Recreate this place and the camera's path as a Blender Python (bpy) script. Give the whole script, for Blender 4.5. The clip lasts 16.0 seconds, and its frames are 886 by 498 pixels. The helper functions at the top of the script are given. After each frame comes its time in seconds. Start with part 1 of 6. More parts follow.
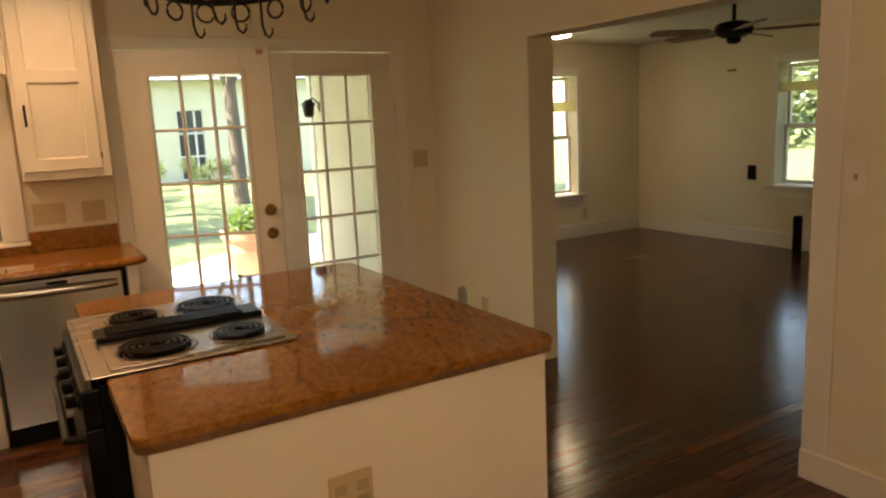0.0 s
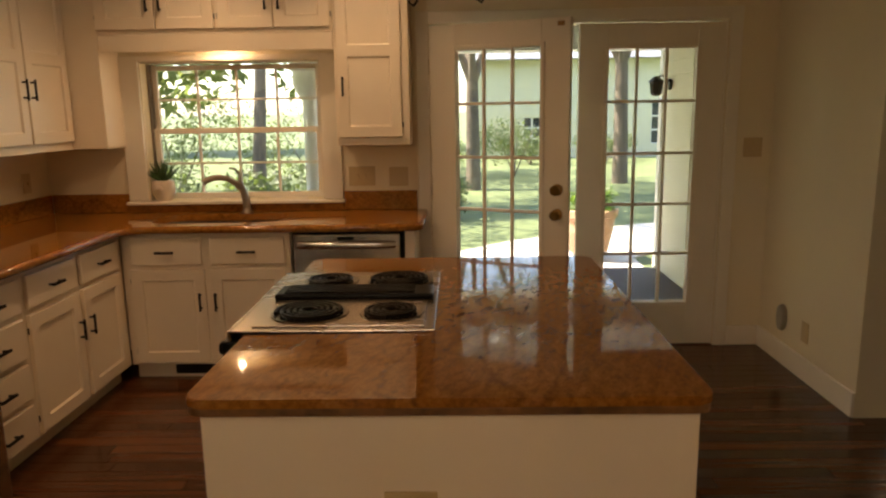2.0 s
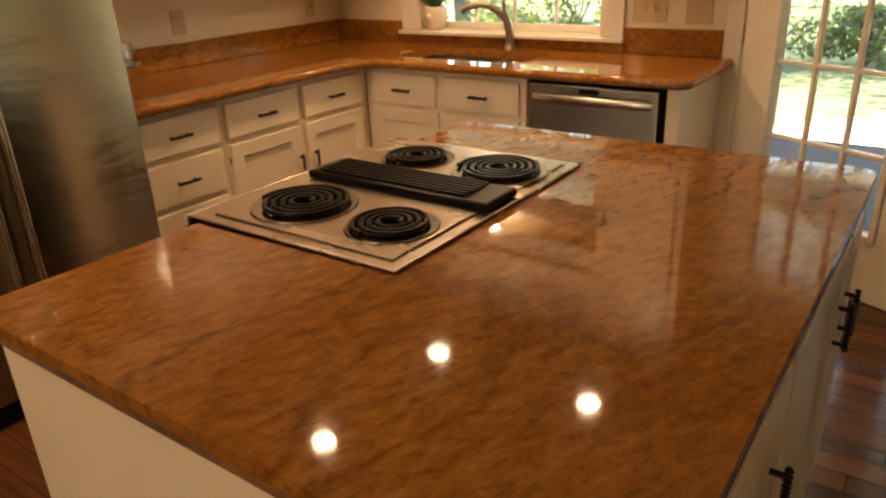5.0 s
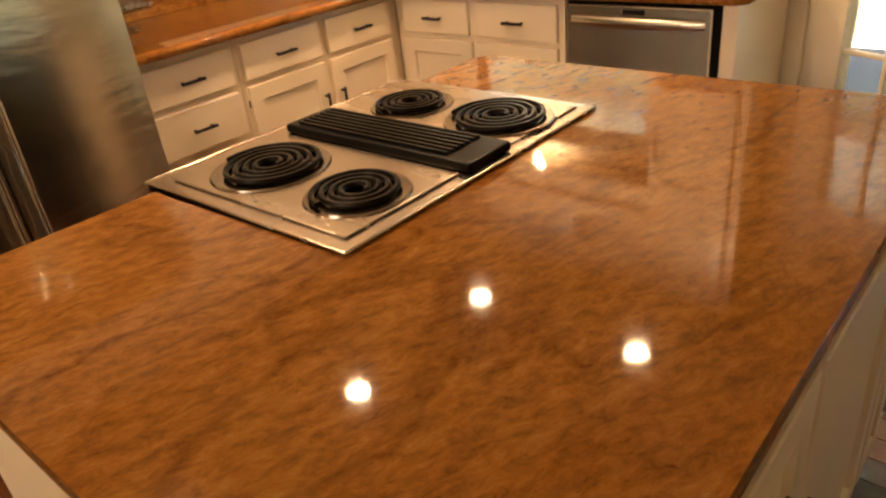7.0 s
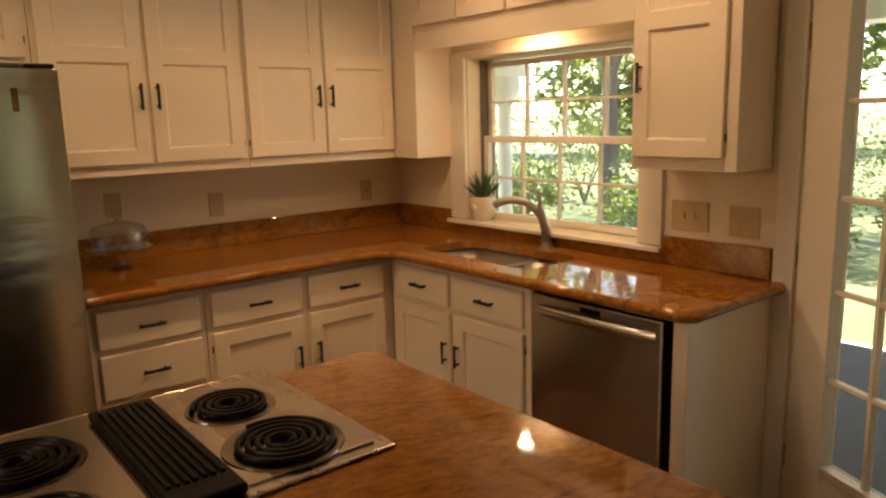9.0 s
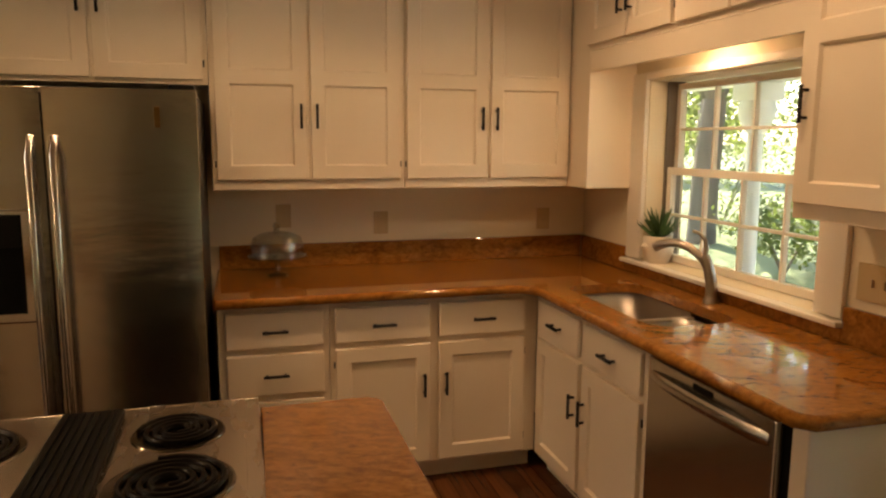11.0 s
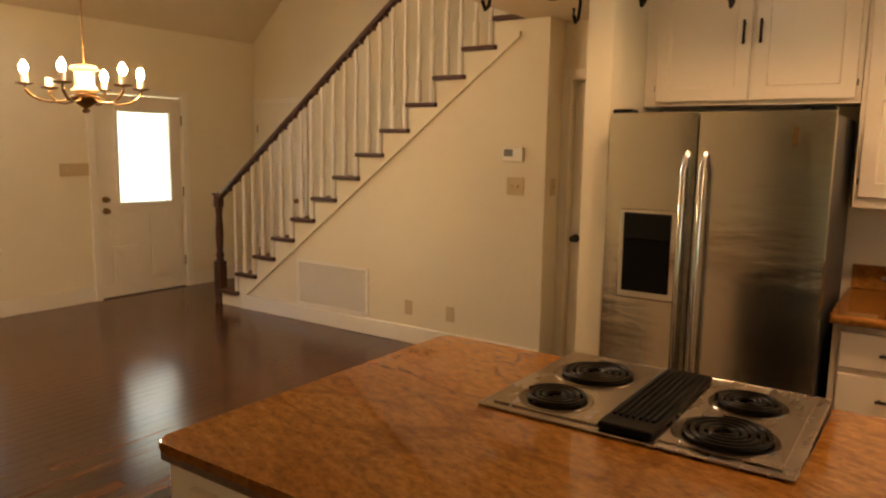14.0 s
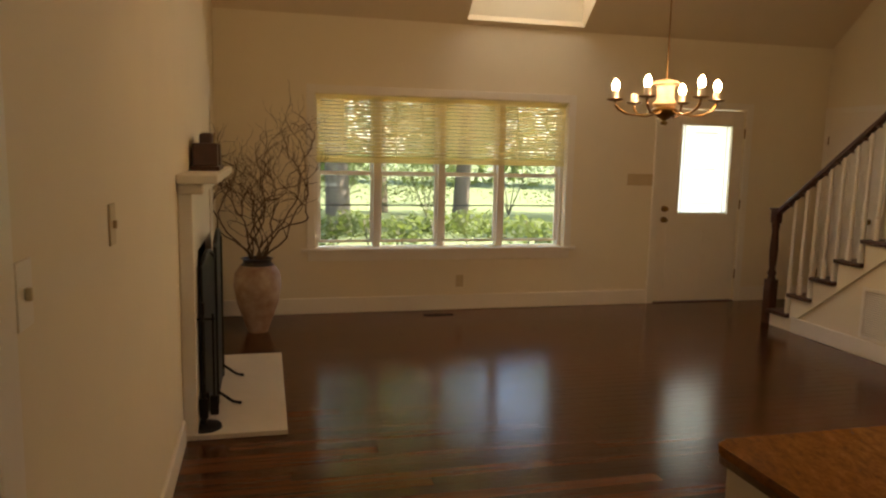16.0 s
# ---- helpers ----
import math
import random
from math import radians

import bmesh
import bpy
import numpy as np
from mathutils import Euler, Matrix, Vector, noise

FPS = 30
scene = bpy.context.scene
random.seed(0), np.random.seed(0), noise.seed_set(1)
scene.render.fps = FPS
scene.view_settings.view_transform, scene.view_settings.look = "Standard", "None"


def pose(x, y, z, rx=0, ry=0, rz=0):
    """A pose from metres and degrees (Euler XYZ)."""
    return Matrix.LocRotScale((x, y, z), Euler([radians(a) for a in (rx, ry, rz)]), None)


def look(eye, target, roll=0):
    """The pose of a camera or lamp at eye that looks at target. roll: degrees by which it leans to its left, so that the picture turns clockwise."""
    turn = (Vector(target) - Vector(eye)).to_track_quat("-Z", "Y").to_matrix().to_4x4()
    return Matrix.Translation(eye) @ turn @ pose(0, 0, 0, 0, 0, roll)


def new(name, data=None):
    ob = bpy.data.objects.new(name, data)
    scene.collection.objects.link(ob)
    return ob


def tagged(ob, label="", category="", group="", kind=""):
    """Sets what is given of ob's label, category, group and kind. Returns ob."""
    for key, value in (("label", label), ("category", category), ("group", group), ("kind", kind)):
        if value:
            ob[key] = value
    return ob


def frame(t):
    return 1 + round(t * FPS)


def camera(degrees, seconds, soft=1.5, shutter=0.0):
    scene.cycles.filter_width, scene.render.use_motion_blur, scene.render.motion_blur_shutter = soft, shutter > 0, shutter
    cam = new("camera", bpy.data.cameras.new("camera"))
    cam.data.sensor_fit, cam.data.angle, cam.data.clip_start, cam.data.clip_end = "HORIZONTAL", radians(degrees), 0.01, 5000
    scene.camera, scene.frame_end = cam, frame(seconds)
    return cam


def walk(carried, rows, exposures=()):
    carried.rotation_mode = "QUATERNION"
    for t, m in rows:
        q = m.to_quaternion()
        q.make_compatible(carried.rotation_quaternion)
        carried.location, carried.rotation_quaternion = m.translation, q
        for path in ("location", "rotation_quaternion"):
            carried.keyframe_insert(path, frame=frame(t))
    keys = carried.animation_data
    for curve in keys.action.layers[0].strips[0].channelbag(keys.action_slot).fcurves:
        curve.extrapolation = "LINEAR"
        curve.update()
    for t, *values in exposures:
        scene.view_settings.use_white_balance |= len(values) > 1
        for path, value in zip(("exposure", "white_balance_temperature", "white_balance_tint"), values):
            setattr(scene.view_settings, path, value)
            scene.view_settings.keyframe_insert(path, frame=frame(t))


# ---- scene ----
cam = camera(63.2, 16.0, 2.3)
EXPOSURES = [(t, ev, 7300, 12) for t, ev in ((0, 2.88), (1.0, 2.55), (1.5, 2.3), (2.5, 2.2), (3.5, 2.3), (4.5, 2.9), (7, 3.85), (7.5, 3.7), (8, 3.2), (8.5, 2.7), (11, 2.65), (12, 3.05), (12.5, 3.4), (13, 3.45), (14, 3.35), (15, 2.95), (16, 2.45))]
PATH = [
    (0, (1.188, 1.17, 1.557), (2.188, 2.864, 1.199), -2.7),
    (0.5, (1.37, 1.191, 1.559), (2.085, 3.029, 1.223), -2.9),
    (1, (1.59, 1.155, 1.529), (1.99, 3.086, 1.193), -1.9),
    (1.5, (1.793, 1.196, 1.513), (1.954, 3.158, 1.164), -1.4),
    (2, (1.935, 1.285, 1.522), (1.896, 3.249, 1.144), -0.9),
    (2.5, (2.164, 1.394, 1.535), (1.85, 3.332, 1.154), -1.6),
    (3, (2.361, 1.515, 1.532), (1.807, 3.398, 1.146), -1.2),
    (3.5, (2.482, 1.718, 1.515), (1.762, 3.537, 1.096), -1.9),
    (4, (2.561, 1.942, 1.502), (1.706, 3.681, 1.006), -3.3),
    (4.5, (2.597, 2.176, 1.46), (1.562, 3.757, 0.804), -1.6),
    (7, (2.622, 2.623, 1.424), (1.419, 3.904, 0.47), -6.6),
    (7.5, (2.786, 2.708, 1.475), (1.395, 3.951, 0.753), -5.2),
    (8, (2.888, 2.839, 1.508), (1.441, 4.119, 0.989), -6.0),
    (8.5, (2.921, 3.019, 1.53), (1.465, 4.33, 1.128), -3.4),
    (11, (3.056, 3.926, 1.552), (1.153, 4.465, 1.256), 0.3),
    (11.5, (3.096, 4.061, 1.544), (1.141, 4.37, 1.251), -1.7),
    (12, (3.128, 4.109, 1.548), (1.151, 4.049, 1.246), -0.0),
    (12.5, (3.164, 4.129, 1.557), (1.228, 3.71, 1.283), -0.1),
    (13, (3.234, 4.126, 1.554), (1.379, 3.436, 1.271), 1.1),
    (13.5, (3.33, 4.133, 1.559), (1.576, 3.213, 1.276), 1.2),
    (14, (3.383, 4.133, 1.568), (1.75, 3.014, 1.288), 0.9),
    (14.5, (3.382, 4.135, 1.572), (1.936, 2.784, 1.283), 1.2),
    (15, (3.383, 4.128, 1.57), (2.182, 2.553, 1.29), 0.1),
    (15.5, (3.402, 4.094, 1.537), (2.556, 2.302, 1.268), 0.9),
    (16, (3.454, 4.092, 1.541), (2.975, 2.169, 1.273), 1.3),
]
walk(cam, [(t, look(eye, target, roll)) for t, eye, target, roll in PATH], EXPOSURES)

# ---- world, sun, exposure ----
world = bpy.data.worlds.new("sky")
scene.world = world
world.use_nodes = True
wn = world.node_tree.nodes
sky = wn.new("ShaderNodeTexSky")
sky.sky_type, sky.sun_disc = "NISHITA", False
SUN_EL, SUN_AZ = 55.0, 277.0
sky.sun_elevation, sky.sun_rotation = radians(SUN_EL), radians(SUN_AZ)
wn["Background"].inputs[1].default_value = 0.15
world.node_tree.links.new(sky.outputs[0], wn["Background"].inputs[0])
sun = new("sun", bpy.data.lights.new("sun", "SUN"))
sun.data.energy, sun.data.angle, sun.data.color = 5.0, radians(0.5), (1.0, 0.94, 0.84)
_e, _a = radians(SUN_EL), radians(SUN_AZ)
sun.matrix_world = look((0, 0, 30), Vector((0, 0, 30)) - Vector((math.sin(_a) * math.cos(_e), math.cos(_a) * math.cos(_e), math.sin(_e))))

CANS = [(0.57, 5.05), (1.45, 5.05), (0.57, 4.16), (0.57, 3.27)]
CEIL = 2.45
LAMP = (1.0, 0.60, 0.31)
CAN_W, CHAND_W, SINK_W = 0.62, 1.05, 0.38


# ---- materials ----
def mat(name, color, rough=0.5, metal=0.0, var=0.12, scale=6.0, bump=0.0, bscale=60.0, stretch=(1, 1, 1), color2=None, spec=0.5, coat=0.0, island=0.0):
    """A procedural surface: base colour varied at two scales, uneven gloss and fine relief."""
    m = bpy.data.materials.new(name)
    m.use_nodes = True
    nt = m.node_tree
    n, l = nt.nodes, nt.links
    p = n["Principled BSDF"]
    tc = n.new("ShaderNodeTexCoord")
    mp = n.new("ShaderNodeMapping")
    mp.inputs["Scale"].default_value = stretch
    l.new(tc.outputs["Object"], mp.inputs[0])
    a = n.new("ShaderNodeTexNoise")
    a.inputs["Scale"].default_value, a.inputs["Detail"].default_value = scale, 6
    b = n.new("ShaderNodeTexNoise")
    b.inputs["Scale"].default_value, b.inputs["Detail"].default_value = scale * 0.17, 3
    for t in (a, b):
        l.new(mp.outputs[0], t.inputs["Vector"])
    mix = n.new("ShaderNodeMath")
    mix.operation = "ADD"
    l.new(a.outputs["Fac"], mix.inputs[0])
    l.new(b.outputs["Fac"], mix.inputs[1])
    half = n.new("ShaderNodeMath")
    half.operation = "MULTIPLY"
    half.inputs[1].default_value = 0.5
    l.new(mix.outputs[0], half.inputs[0])
    ramp = n.new("ShaderNodeValToRGB")
    c2 = color2 or tuple(c * (1 - var * 2) for c in color)
    ramp.color_ramp.elements[0].position, ramp.color_ramp.elements[1].position = 0.32, 0.66
    ramp.color_ramp.elements[0].color, ramp.color_ramp.elements[1].color = (*c2, 1), (*color, 1)
    l.new(half.outputs[0], ramp.inputs[0])
    out = ramp.outputs[0]
    if island:
        oi = n.new("ShaderNodeObjectInfo")
        ge = n.new("ShaderNodeNewGeometry")
        ad = n.new("ShaderNodeMath")
        ad.operation = "ADD"
        l.new(oi.outputs["Random"], ad.inputs[0])
        l.new(ge.outputs["Random Per Island"], ad.inputs[1])
        fr = n.new("ShaderNodeMath")
        fr.operation = "FRACT"
        l.new(ad.outputs[0], fr.inputs[0])
        mr = n.new("ShaderNodeMapRange")
        mr.inputs[3].default_value, mr.inputs[4].default_value = 1 - island, 1 + island
        l.new(fr.outputs[0], mr.inputs[0])
        hs = n.new("ShaderNodeHueSaturation")
        l.new(mr.outputs[0], hs.inputs["Value"])
        l.new(out, hs.inputs["Color"])
        out = hs.outputs[0]
    l.new(out, p.inputs["Base Color"])
    rr = n.new("ShaderNodeMapRange")
    rr.inputs[3].default_value, rr.inputs[4].default_value = max(0.02, rough * 0.8), min(1, rough * 1.2)
    l.new(half.outputs[0], rr.inputs[0])
    l.new(rr.outputs[0], p.inputs["Roughness"])
    p.inputs["Metallic"].default_value = metal
    p.inputs["Specular IOR Level"].default_value = spec
    p.inputs["Coat Weight"].default_value = coat
    p.inputs["Coat Roughness"].default_value = 0.06
    if bump:
        c = n.new("ShaderNodeTexNoise")
        c.inputs["Scale"].default_value, c.inputs["Detail"].default_value = bscale, 4
        l.new(mp.outputs[0], c.inputs["Vector"])
        bp = n.new("ShaderNodeBump")
        bp.inputs["Strength"].default_value, bp.inputs["Distance"].default_value = bump, 0.004
        l.new(c.outputs["Fac"], bp.inputs["Height"])
        l.new(bp.outputs[0], p.inputs["Normal"])
    return m


def glow(name, color, strength):
    m = bpy.data.materials.new(name)
    m.use_nodes = True
    p = m.node_tree.nodes["Principled BSDF"]
    p.inputs["Base Color"].default_value = (*color, 1)
    p.inputs["Emission Color"].default_value = (*color, 1)
    p.inputs["Emission Strength"].default_value = strength
    return m


def glassy(name, tint=(1, 1, 1), rough=0.0, least=0.04):
    m = bpy.data.materials.new(name)
    m.use_nodes = True
    n, l = m.node_tree.nodes, m.node_tree.links
    n.remove(n["Principled BSDF"])
    tr, gl, mx, lw = n.new("ShaderNodeBsdfTransparent"), n.new("ShaderNodeBsdfGlossy"), n.new("ShaderNodeMixShader"), n.new("ShaderNodeLayerWeight")
    pw, fr = n.new("ShaderNodeMath"), n.new("ShaderNodeMath")
    lw.inputs[0].default_value = 0.5
    pw.operation, pw.inputs[1].default_value = "POWER", 5.0
    fr.operation, fr.inputs[1].default_value, fr.inputs[2].default_value = "MULTIPLY_ADD", 0.9, least
    l.new(lw.outputs["Facing"], pw.inputs[0])
    l.new(pw.outputs[0], fr.inputs[0])
    tr.inputs[0].default_value = (*tint, 1)
    gl.inputs["Roughness"].default_value = rough
    l.new(fr.outputs[0], mx.inputs[0])
    l.new(tr.outputs[0], mx.inputs[1])
    l.new(gl.outputs[0], mx.inputs[2])
    l.new(mx.outputs[0], n["Material Output"].inputs[0])
    return m


def granite(name):
    """Golden brown polished granite with drawn-out veins and dark flecks."""
    m = bpy.data.materials.new(name)
    m.use_nodes = True
    n, l = m.node_tree.nodes, m.node_tree.links
    p = n["Principled BSDF"]
    tc, mp = n.new("ShaderNodeTexCoord"), n.new("ShaderNodeMapping")
    mp.vector_type = "TEXTURE"
    mp.inputs["Scale"].default_value = (2.0, 1.0, 1.0)
    mp.inputs["Rotation"].default_value = (0, 0, radians(72))
    l.new(tc.outputs["Object"], mp.inputs[0])
    a = n.new("ShaderNodeTexNoise")
    a.inputs["Scale"].default_value, a.inputs["Detail"].default_value, a.inputs["Roughness"].default_value, a.inputs["Distortion"].default_value = 46, 12, 0.80, 0.4
    b = n.new("ShaderNodeTexNoise")
    b.inputs["Scale"].default_value, b.inputs["Detail"].default_value, b.inputs["Distortion"].default_value = 2.6, 6, 0.6
    c = n.new("ShaderNodeTexNoise")
    c.inputs["Scale"].default_value, c.inputs["Detail"].default_value, c.inputs["Roughness"].default_value = 60, 6, 0.7
    for t in (a, b, c):
        l.new(mp.outputs[0], t.inputs["Vector"])
    r = n.new("ShaderNodeValToRGB")
    e = r.color_ramp.elements
    e[0].position, e[0].color = 0.29, (0.09, 0.036, 0.012, 1)
    e[1].position, e[1].color = 0.72, (0.46, 0.25, 0.085, 1)
    for pos, col in ((0.40, (0.20, 0.078, 0.018, 1)), (0.50, (0.30, 0.122, 0.024, 1)), (0.60, (0.36, 0.165, 0.038, 1))):
        x = e.new(pos)
        x.color = col
    l.new(a.outputs["Fac"], r.inputs[0])
    r2 = n.new("ShaderNodeValToRGB")
    r2.color_ramp.elements[0].position, r2.color_ramp.elements[0].color = 0.34, (0.82, 0.74, 0.67, 1)
    r2.color_ramp.elements[1].position, r2.color_ramp.elements[1].color = 0.6, (1.0, 0.98, 0.95, 1)
    for pos, col in ((0.470, (0.95, 0.92, 0.89, 1)), (0.492, (0.68, 0.59, 0.51, 1)), (0.514, (0.96, 0.94, 0.91, 1))):
        x = r2.color_ramp.elements.new(pos)
        x.color = col
    l.new(b.outputs["Fac"], r2.inputs[0])
    r3 = n.new("ShaderNodeValToRGB")
    r3.color_ramp.elements[0].position, r3.color_ramp.elements[0].color = 0.27, (0.30, 0.22, 0.16, 1)
    r3.color_ramp.elements[1].position, r3.color_ramp.elements[1].color = 0.36, (1, 1, 1, 1)
    l.new(c.outputs["Fac"], r3.inputs[0])
    prev = r.outputs[0]
    for q in (r2, r3):
        mx = n.new("ShaderNodeMix")
        mx.data_type, mx.blend_type = "RGBA", "MULTIPLY"
        mx.inputs[0].default_value = 1.0
        l.new(prev, mx.inputs[6])
        l.new(q.outputs[0], mx.inputs[7])
        prev = mx.outputs[2]
    l.new(prev, p.inputs["Base Color"])
    p.inputs["Roughness"].default_value = 0.045
    p.inputs["Specular IOR Level"].default_value = 0.55
    return m


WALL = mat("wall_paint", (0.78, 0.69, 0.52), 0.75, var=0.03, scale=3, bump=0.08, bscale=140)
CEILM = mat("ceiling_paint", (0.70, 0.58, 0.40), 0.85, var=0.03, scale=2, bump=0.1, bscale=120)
WHITE = mat("white_trim_paint", (0.80, 0.74, 0.64), 0.4, var=0.03, scale=5, bump=0.04, bscale=90)
CAB = mat("cream_cabinet_paint", (0.82, 0.71, 0.57), 0.33, var=0.03, scale=4, bump=0.05, bscale=70)
DOORM = mat("white_door_paint", (0.80, 0.73, 0.62), 0.35, var=0.03, scale=4, bump=0.04, bscale=80)
GRAN = granite("golden_granite")
FLOOR = mat("dark_stained_oak", (0.125, 0.046, 0.018), 0.17, var=0.2, scale=7, bump=0.10, bscale=26, stretch=(0.25, 5, 1), color2=(0.040, 0.014, 0.006), island=0.45, spec=0.45)
SUB = mat("dark_subfloor", (0.03, 0.014, 0.008), 0.6)
DARKWOOD = mat("dark_stair_wood", (0.075, 0.024, 0.012), 0.4, var=0.2, scale=12, bump=0.1, stretch=(4, 1, 4))
STEEL = mat("brushed_stainless", (0.55, 0.53, 0.49), 0.24, 1.0, var=0.05, scale=3, bump=0.03, bscale=60, stretch=(8, 8, 0.4))
FRIDGE = mat("wavy_stainless", (0.60, 0.56, 0.49), 0.22, 1.0, var=0.05, scale=3, bump=1.0, bscale=2.4, stretch=(1, 1.1, 4.2))
STEELH = mat("brushed_stainless_across", (0.60, 0.54, 0.47), 0.3, 1.0, var=0.05, scale=3, bump=0.03, bscale=60, stretch=(0.5, 0.5, 10))
CHROME = mat("polished_steel", (0.62, 0.60, 0.57), 0.14, 1.0, var=0.03)
NICKEL = mat("brushed_nickel", (0.42, 0.36, 0.30), 0.3, 1.0, var=0.05)
BLACK = mat("black_plastic", (0.006, 0.006, 0.006), 0.32, var=0.1, scale=20, spec=0.09)
IRON = mat("black_iron", (0.018, 0.014, 0.012), 0.45, 0.6, var=0.2, scale=30, bump=0.2)
COIL = mat("burner_coil", (0.008, 0.006, 0.005), 0.33, 0.0, var=0.2, scale=40, bump=0.15, spec=0.12)
BRASS = mat("aged_brass", (0.33, 0.20, 0.075), 0.35, 1.0, var=0.2, scale=15)
PLATE = mat("almond_plastic", (0.55, 0.42, 0.24), 0.4, var=0.04)
GLASS = glassy("window_glass")
CLEAR = glassy("clear_glassware", (0.90, 0.92, 0.90), 0.03, 0.22)
BULB = glow("lamp_glow", (1.0, 0.80, 0.52), 30.0)
CANG = glow("downlight_glow", (1.0, 0.86, 0.64), 12.0)


# ---- mesh helpers ----
def bm_new():
    return bmesh.new()


def box(bm, x0, x1, y0, y1, z0, z1, bev=0.0):
    r = bmesh.ops.create_cube(bm, size=1.0)
    vs = r["verts"]
    for v in vs:
        v.co = Vector(((x0 + x1) / 2 + v.co.x * (x1 - x0), (y0 + y1) / 2 + v.co.y * (y1 - y0), (z0 + z1) / 2 + v.co.z * (z1 - z0)))
    if bev:
        es = list({e for v in vs for e in v.link_edges})
        bmesh.ops.bevel(bm, geom=es, offset=bev, segments=2, affect="EDGES", profile=0.5)
    return bm


def lathe(bm, prof, seg=16, at=(0, 0, 0), axis="z"):
    """A turned shape from (radius, height) pairs."""
    rings = []
    for r, h in prof:
        ring = []
        for i in range(seg):
            a = 2 * math.pi * i / seg
            c, s = r * math.cos(a), r * math.sin(a)
            co = {"z": (c, s, h), "x": (h, c, s), "y": (c, h, s)}[axis]
            ring.append(bm.verts.new(Vector(co) + Vector(at)))
        rings.append(ring)
    for p, q in zip(rings, rings[1:]):
        for i in range(seg):
            bm.faces.new((p[i], p[(i + 1) % seg], q[(i + 1) % seg], q[i]))
    for ring in (rings[0], rings[-1]):
        bm.faces.new(ring)
    return bm


def tube(bm, pts, r, seg=8, r_end=None):
    """A round bar along points, tapering to r_end."""
    pts = [Vector(p) for p in pts]
    rings = []
    n = len(pts)
    for i, p in enumerate(pts):
        d = (pts[min(i + 1, n - 1)] - pts[max(i - 1, 0)]).normalized()
        u = d.cross(Vector((0, 0, 1)) if abs(d.z) < 0.95 else Vector((1, 0, 0))).normalized()
        w = d.cross(u)
        rr = r + ((r_end if r_end is not None else r) - r) * i / max(1, n - 1)
        rings.append([bm.verts.new(p + (u * math.cos(2 * math.pi * k / seg) + w * math.sin(2 * math.pi * k / seg)) * rr) for k in range(seg)])
    for p, q in zip(rings, rings[1:]):
        for i in range(seg):
            bm.faces.new((p[i], p[(i + 1) % seg], q[(i + 1) % seg], q[i]))
    bm.faces.new(rings[0])
    bm.faces.new(rings[-1])
    return bm


def prism(bm, poly, z0, z1, bev=0.0):
    """An upright slab over a plan outline."""
    lo = [bm.verts.new((x, y, z0)) for x, y in poly]
    hi = [bm.verts.new((x, y, z1)) for x, y in poly]
    fs = [bm.faces.new(lo), bm.faces.new(hi)]
    for i in range(len(poly)):
        j = (i + 1) % len(poly)
        fs.append(bm.faces.new((lo[i], lo[j], hi[j], hi[i])))
    if bev:
        es = [e for f in fs[:2] for e in f.edges]
        bmesh.ops.bevel(bm, geom=es, offset=bev, segments=3, affect="EDGES", profile=0.5)
    return bm


def rounded(x0, x1, y0, y1, r, seg=5):
    out = []
    for cx, cy, a0 in ((x1 - r, y1 - r, 0), (x0 + r, y1 - r, 90), (x0 + r, y0 + r, 180), (x1 - r, y0 + r, 270)):
        for i in range(seg + 1):
            a = radians(a0 + 90 * i / seg)
            out.append((cx + r * math.cos(a), cy + r * math.sin(a)))
    return out


def finish(name, bm, material, smooth=False, turn=None):
    if turn is not None:
        bm.transform(turn)
    bmesh.ops.recalc_face_normals(bm, faces=bm.faces)
    me = bpy.data.meshes.new(name)
    bm.to_mesh(me)
    bm.free()
    me.materials.append(material)
    if smooth:
        for f in me.polygons:
            f.use_smooth = True
        me.set_sharp_from_angle(angle=radians(40))
    return new(name, me)


def thing(name, at, label, category, group="", kind="", turn=0.0):
    ob = new(name)
    ob.empty_display_size = 0.1
    ob.matrix_basis = pose(*at, 0, 0, turn)
    return tagged(ob, label, category, group, kind)


def part(name, bm, material, parent, label="", smooth=False, turn=None):
    """One mesh under a thing or part; its points are in the frame of the topmost thing."""
    ob = finish(name, bm, material, smooth, turn)
    ob.parent = parent
    if label:
        tagged(ob, label)
    return ob


def solid(name, bm, material, label, category="", kind="structure", smooth=False):
    return tagged(finish(name, bm, material, smooth), label, category, "", kind)


